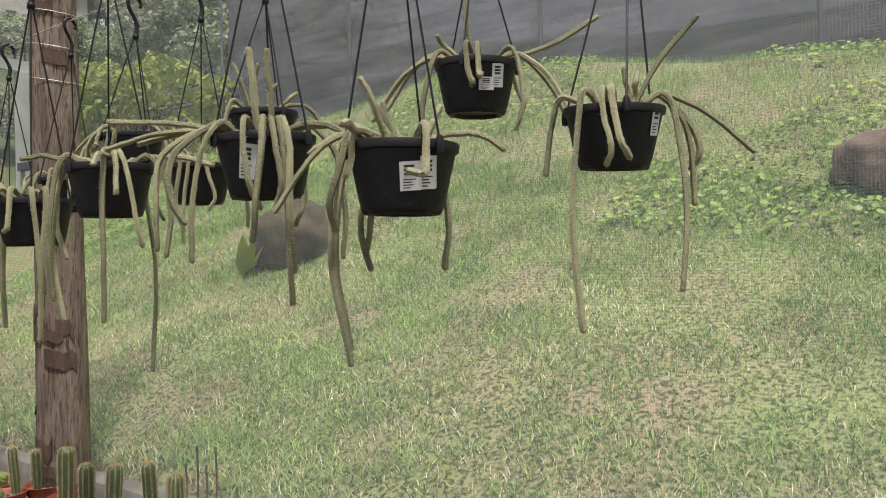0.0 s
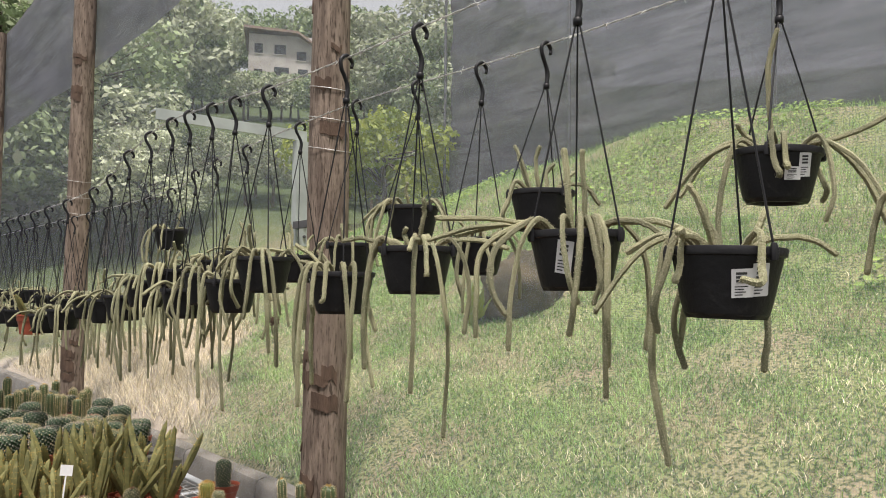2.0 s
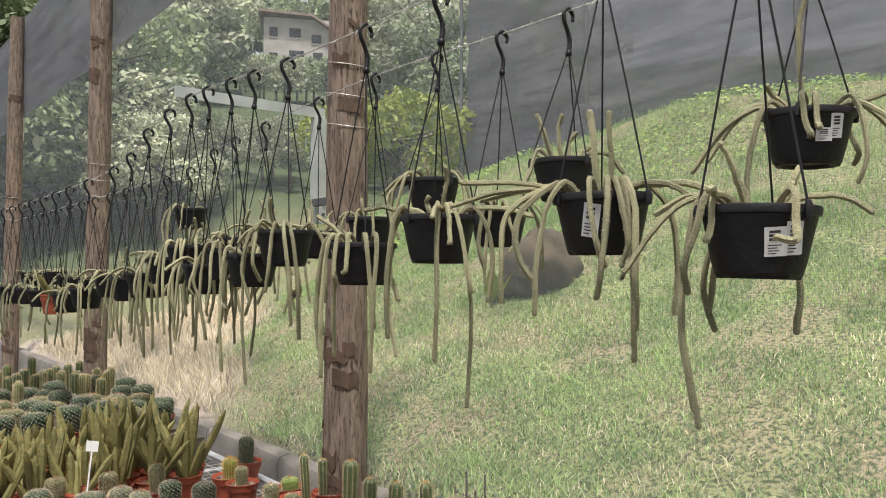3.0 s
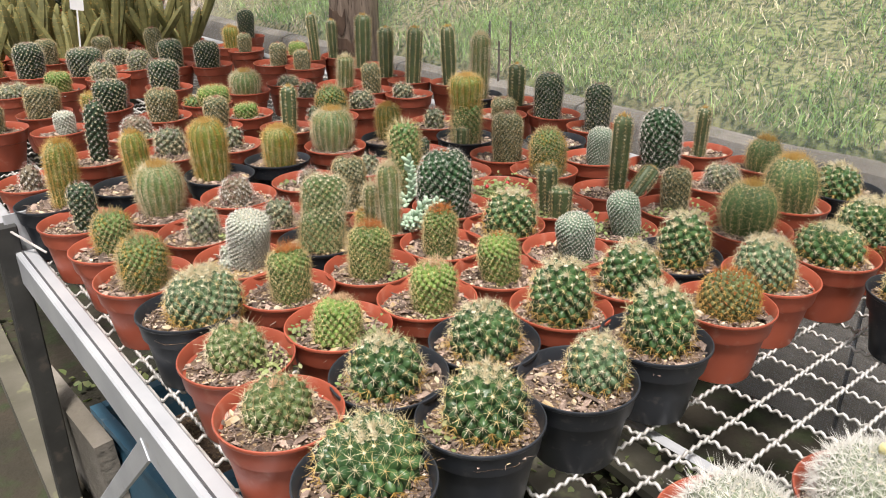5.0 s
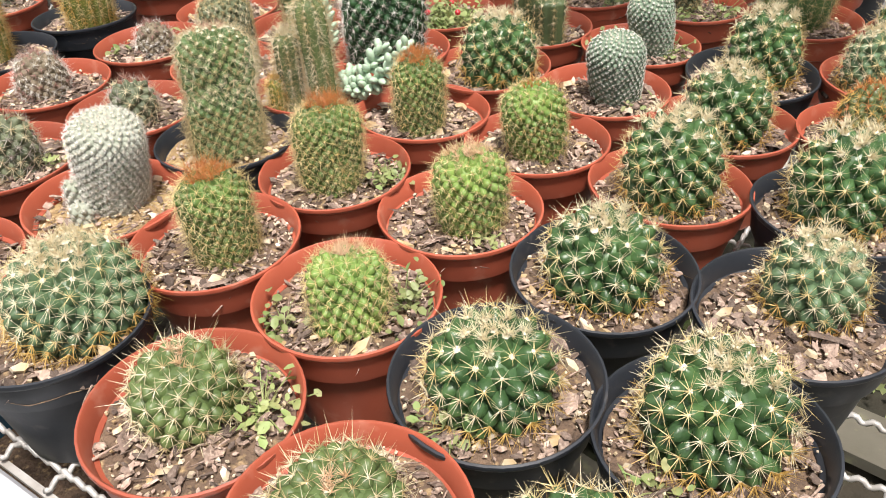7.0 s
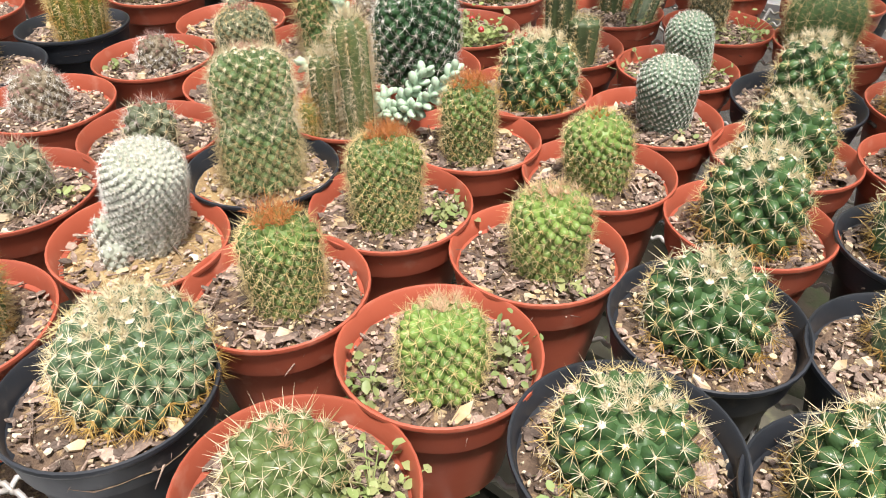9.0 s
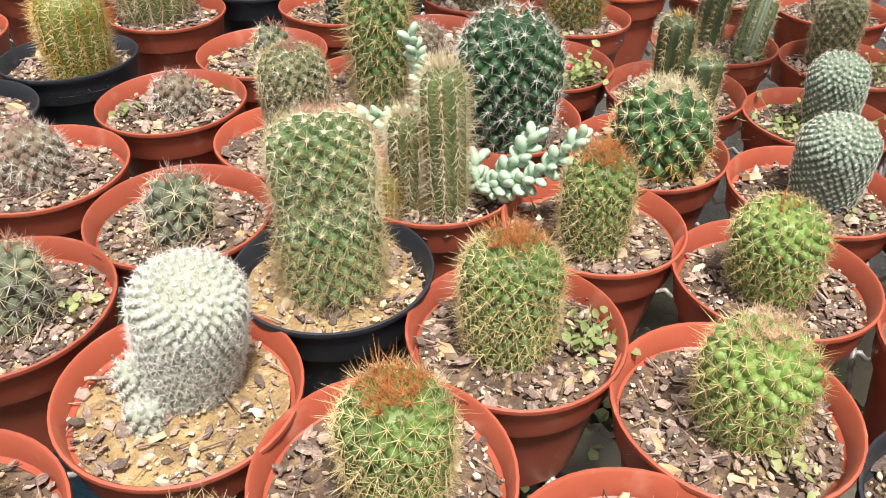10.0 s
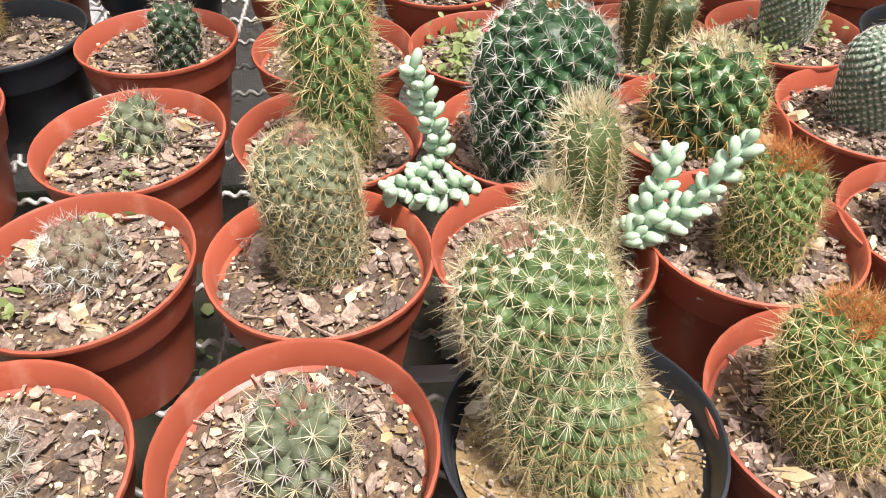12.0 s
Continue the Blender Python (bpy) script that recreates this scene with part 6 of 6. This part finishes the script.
hung_pot(5.03, 1.50, "R", 77)
for i in range(35):
    finger_clump(0.235 + 0.162 * (i % 7) + (0.076 if (i // 7) % 2 else 0), 3.80 + 0.16 * (i // 7), 300 + i, 0.23 if i % 7 < 4 else 0.32)
_r = thing("raised_staging", (0, 0, TOP), "low timber staging that lifts the rear pots above the bench", "staging")
for i in range(7):
    part("board", Geo().box(0.16, 4.56 + 0.30 * i, 0.09, 1.60, 4.84 + 0.30 * i, 0.11), PALEBOARD, _r, smooth=False)
for xx in (0.20, 0.88, 1.56):
    part("batten", Geo().box(xx - 0.03, 4.56, 0.0, xx + 0.03, 6.64, 0.0895), PALEBOARD, _r, smooth=False)
_r = random.Random(9)
for row in range(11):
    for col in range(8):
        xx, yy = 0.23 + 0.162 * col + (0.078 if row % 2 else 0), 4.65 + 0.18 * row
        kind = _r.choice("DLSD" if row < 5 else "CCDT")
        hh = {"D": 0.15, "L": 0.13, "S": 0.11, "C": 0.22, "T": 0.2}[kind] * _r.uniform(0.8, 1.15)
        potted(xx, yy, _r.choice("RRB"), kind, 0, 0, 0.064 if kind in "DLS" else 0.03, hh, (0.1, 0), rise=0.11)
_r = thing("plant_tag", (0.74, 3.66, 0.945), "blank white plastic tag on a stick among the cacti", "tag")
part("tag", Geo().box(-0.026, -0.0015, 0.03, 0.026, 0.0015, 0.075, pose(0, 0, 0, -14, 12, 8)), PAPER, _r, smooth=False)
part("stick", Geo().box(-0.003, -0.001, -0.18, 0.003, 0.001, 0.031, pose(0, 0, 0, -14, 12, 8)), PAPER, _r, smooth=False)


# ---- hillside, house and trees ----
# both forest leaf tones are lifted to put the net's haze into their colour
LEAF = [material("forest_leaf", (0.29, 0.35, 0.185), (0.16, 0.215, 0.11), 0.5, 0.6, translucent=0.25, vary=0.35, glob=True, island=0.4),
        material("haze_lifted_leaf", (0.48, 0.51, 0.36), (0.30, 0.335, 0.21), 0.5, 0.6, translucent=0.25, vary=0.35, glob=True, island=0.4),
        material("yellow_shrub_leaf", (0.34, 0.38, 0.07), (0.20, 0.27, 0.05), 1.5, 0.6, translucent=0.3, vary=0.15, glob=True)]
TRUNK = material("tree_bark", (0.16, 0.13, 0.10), (0.09, 0.075, 0.06), 6, 0.95, 0.5, 20)


def tree_parts(seed, height, spread, clumps, per, leaf):
    r = np.random.default_rng(seed)
    trunk = Geo()
    top = height * 0.62
    trunk.tube(spline([(0, 0, -1.8), (0.02 * height * r.normal(), 0.02 * height, top * 0.5), (0.03 * height * r.normal(), 0, top)], 5), np.linspace(0.028, 0.012, 11) * height, 6)
    crown = Geo()
    v = np.array([(-0.5, 0, 0), (0, -0.28, 0.05), (0.5, 0, 0), (0, 0.28, 0.05)])
    for c in range(clumps):
        a = r.uniform(0, 6.28)
        q = spread * math.sqrt(r.uniform(0, 1))
        z = height * (0.38 + 0.58 * r.uniform(0, 1) * (1 - 0.45 * (q / spread) ** 2))
        centre = np.array((q * math.cos(a), q * math.sin(a), z))
        trunk.tube([(0, 0, top * r.uniform(0.5, 1.0)), tuple(centre * (0.5, 0.5, 0.5) + (0, 0, top * 0.42)), tuple(centre)], [0.009 * height, 0.006 * height, 0.002 * height], 3)
        rad = spread * r.uniform(0.22, 0.42)
        d = r.normal(0, 1, (per, 3))
        d /= np.linalg.norm(d, axis=1)[:, None]
        p = centre + d * rad * (r.uniform(0.35, 1, per) ** 0.5)[:, None] * (1, 1, 0.7)
        crown.scatter(v, [(0, 1, 2, 3)], (frames_along(d + r.normal(0, 0.6, (per, 3)) + (0, 0, 0.4), r.uniform(0, 6.28, per)), p), leaf * r.uniform(0.6, 1.4, per))
    return trunk.mesh("trunk", TRUNK), crown


def tree(name, x, y, meshes, mat, scale, label, turn, group=""):
    root = thing(name, (x, y, float(land(np.array(x), np.array(y))) - 0.1), label, "tree", group)
    root.matrix_basis = root.matrix_basis @ pose(0, 0, 0, 0, 0, turn) @ Matrix.Diagonal((scale, scale, scale, 1))
    part("trunk", meshes[0], TRUNK, root)
    part("crown", meshes[1], mat, root)


_kinds, _far_kinds = [], []
for s in range(4):
    tr, cr = tree_parts(60 + s, 9.0, 3.4, 32, 130, 0.32)
    _kinds.append((tr, cr.mesh("crown", LEAF[s % 2])))
    tr, cr = tree_parts(70 + s, 9.0, 3.6, 26, 60, 0.56)
    _far_kinds.append((tr, cr.mesh("crown", LEAF[s % 2])))
_r = random.Random(21)
FAR_TREES = [[], [], [], []]
_n = 0
for rho0, rho1, count in ((18.5, 26, 44), (26, 38, 58), (38, 56, 66), (56, 80, 80), (80, 103, 84), (106, 126, 110)):
    for i in range(count):
        ang = radians(44 + 46 * (i + _r.uniform(0, 0.9)) / count)
        rho = _r.uniform(rho0, rho1)
        gz = float(land(np.array(rho * math.cos(ang)), np.array(rho * math.sin(ang))))
        lim = (11.5 if rho < 45 else 15.6) if abs(math.degrees(ang) - 62.0) < 3.6 + math.degrees(3.2 / rho) and rho < 104 else _r.uniform(17.0, 22.0)
        room = 1.78 + rho * math.tan(radians(lim)) - gz
        scale = min(_r.uniform(0.55, 1.1) * (1.35 if rho > 105 else 1.0), room / 9.0)
        if scale < 0.12:
            continue
        if rho > 56:
            FAR_TREES[_r.randrange(4)].append((rho * math.cos(ang), rho * math.sin(ang), gz - 0.1, scale, _r.uniform(0, 6.28)))
            continue
        tree("forest_tree", rho * math.cos(ang), rho * math.sin(ang), (_kinds if rho < 34 else _far_kinds)[_r.randrange(4)], None, scale, "leafy tree of the wooded hillside", _r.uniform(0, 360), "trees on the hillside")


def far_forest(spots, meshes, k):
    """The trees of the upper hill, which stand too close to tell apart."""
    me = meshes[1]
    v = np.empty(len(me.vertices) * 3)
    me.vertices.foreach_get("co", v)
    v = v.reshape(-1, 3)
    quads = np.arange(len(v)).reshape(-1, 4)
    g = Geo()
    for x, y, z, scale, turn in spots:
        c, s = math.cos(turn), math.sin(turn)
        p = v @ np.array(((c, s, 0), (-s, c, 0), (0, 0, 1))) * scale + (x, y, z)
        g.add(p, quads)
        g.tube([(x, y, z - 1), (x, y, z + 2.5 * scale), (x, y, z + 5 * scale)], [0.26 * scale, 0.2 * scale, 0.1 * scale], 5)
    tagged(new("far_forest", g.mesh("far_forest", LEAF[k % 2], False)), "dense grey-green forest on the upper hill", "forest", kind="stuff")


for i in range(4):
    if FAR_TREES[i]:
        far_forest(FAR_TREES[i], _far_kinds[i], i)
_sh = tree_parts(90, 2.6, 1.5, 26, 120, 0.15)
_shm = (_sh[0], _sh[1].mesh("crown", LEAF[2]))
for xx, yy, sc in ((8.4, 12.2, 0.95), (9.3, 13.6, 1.15)):
    tree("yellow_green_shrub", xx, yy, _shm, None, sc, "yellow-green shrub at the edge of the lawn", xx * 40)

PLASTER = material("pale_plaster", (0.56, 0.53, 0.50), (0.40, 0.37, 0.34), 0.7, 0.9, 0.1, 10, glob=True)
ROOF = material("brown_roof", (0.34, 0.25, 0.20), (0.24, 0.18, 0.15), 1.0, 0.9)
GLASSY = material("dark_window", (0.05, 0.055, 0.06), (0.03, 0.03, 0.03), 2, 0.25)


def house():
    rho, ang = 100.0, radians(62.0)
    z = float(land(np.array(rho * math.cos(ang)), np.array(rho * math.sin(ang))))
    root = thing("hill_house", (rho * math.cos(ang), rho * math.sin(ang), 28.6), "pale plastered two-storey house on the wooded hill", "house", turn=62 + 180)
    part("wall", Geo().box(-4, -4.4, -6, 4, 4.4, 4.6), PLASTER, root, smooth=False)
    g = Geo().add([(-4.6, -5, 5.3), (-4.6, 1.5, 5.0), (-4.6, 5.2, 2.6), (5, -5, 5.3), (5, 1.5, 5.0), (5, 5.2, 2.6), (-4.6, -5, 5.0), (-4.6, 1.5, 4.7), (-4.6, 5.2, 2.3), (5, -5, 5.0), (5, 1.5, 4.7), (5, 5.2, 2.3)],
                  [(0, 1, 4, 3), (1, 2, 5, 4), (6, 9, 10, 7), (7, 10, 11, 8), (0, 6, 7, 1), (1, 7, 8, 2), (3, 4, 10, 9), (4, 5, 11, 10), (0, 3, 9, 6), (2, 8, 11, 5)])
    part("roof", g, ROOF, root, smooth=False)
    for yy, zz, w, h in ((-3.2, 2.2, 1.0, 1.2), (-0.6, 2.2, 1.4, 1.2), (2.0, 1.6, 1.2, 1.1), (-3.2, -1.0, 1.0, 1.2), (-0.4, -1.0, 1.8, 1.6), (2.2, -1.0, 1.2, 1.5)):
        win = part("window", Geo().box(3.95, yy - w / 2, zz, 4.03, yy + w / 2, zz + h), GLASSY, root, smooth=False)
        part("frame", Geo().box(4.0, yy - w / 2 - 0.1, zz - 0.12, 4.10, yy + w / 2 + 0.1, zz - 0.005), PLASTER, win, smooth=False)


house()


def boulder(place, size, mat, label, wide=1.45):
    g = Geo()
    n, m = 24, 34
    v = []
    for i in range(n + 1):
        th = math.pi * i / n
        for j in range(m):
            a = 2 * math.pi * j / m
            d = Vector((math.sin(th) * math.cos(a), math.sin(th) * math.sin(a), math.cos(th)))
            k = 1 + 0.25 * noise.noise(d * 1.7) + 0.14 * noise.noise(d * 4.3) + 0.06 * noise.noise(d * 11)
            v.append((size * d.x * k, wide * size * d.y * k, size * d.z * k))
    f = [(i * m + j, (i + 1) * m + j, (i + 1) * m + (j + 1) % m, i * m + (j + 1) % m) for i in range(n) for j in range(m)]
    tagged(new("boulder", g.add(v, f).mesh("boulder", mat)), label, "rock").matrix_basis = pose(*place)


BOULDER = material("earthy_rock", (0.11, 0.085, 0.048), (0.06, 0.05, 0.028), 5, 0.95, 0.6, 25)
RED_ROCK = material("reddish_earth_rock", (0.20, 0.14, 0.115), (0.12, 0.085, 0.07), 5, 0.95, 0.6, 25)
boulder((4.08, 4.24, 1.78), 0.30, BOULDER, "brown earthy boulder half sunk in the lawn", 0.95)
boulder((5.20, 0.34, 2.12), 0.26, RED_ROCK, "reddish earth-covered rock half sunk in the lawn")
_r = thing("broad_leaf_plant", (3.72, 4.42, 1.52), "broad yellow-green leaves beside the boulder", "plant")
for i in range(7):
    a = radians(150 + 25 * i)
    v = np.array([(0, 0, 0), (0.05, 0.05, 0.10), (0.03, 0.08, 0.22), (0, 0.10, 0.30), (-0.04, 0.08, 0.2), (-0.05, 0.05, 0.1), (0, 0.07, 0.16)])
    part("leaf", Geo().add(v, [(0, 1, 6), (1, 2, 6), (2, 3, 6), (3, 4, 6), (4, 5, 6), (5, 0, 6)]), LEAF[2], _r).matrix_basis = pose(0, 0, 0, 0, 0, math.degrees(a)) @ pose(0, 0.02, 0, -10 * (i % 3), 0, 0)
_r = thing("wire_stakes", (1.845, 2.46, 0.74), "four thin rusty stakes standing on the kerb", "stakes")
for _y, _z in ((0.09, 0.14), (0.021, 0.215), (-0.032, 0.15), (-0.089, 0.225)):
    part("stake", Geo().tube([(0, _y, 0), (0.004, _y + 0.002, _z * 0.5), (0, _y, _z)], 0.0042, 6), BARK, _r)
part("cross_wire", Geo().tube([(0, 0.09, 0.12), (0, 0, 0.118), (0, -0.089, 0.122)], 0.0016, 5), BARK, _r)
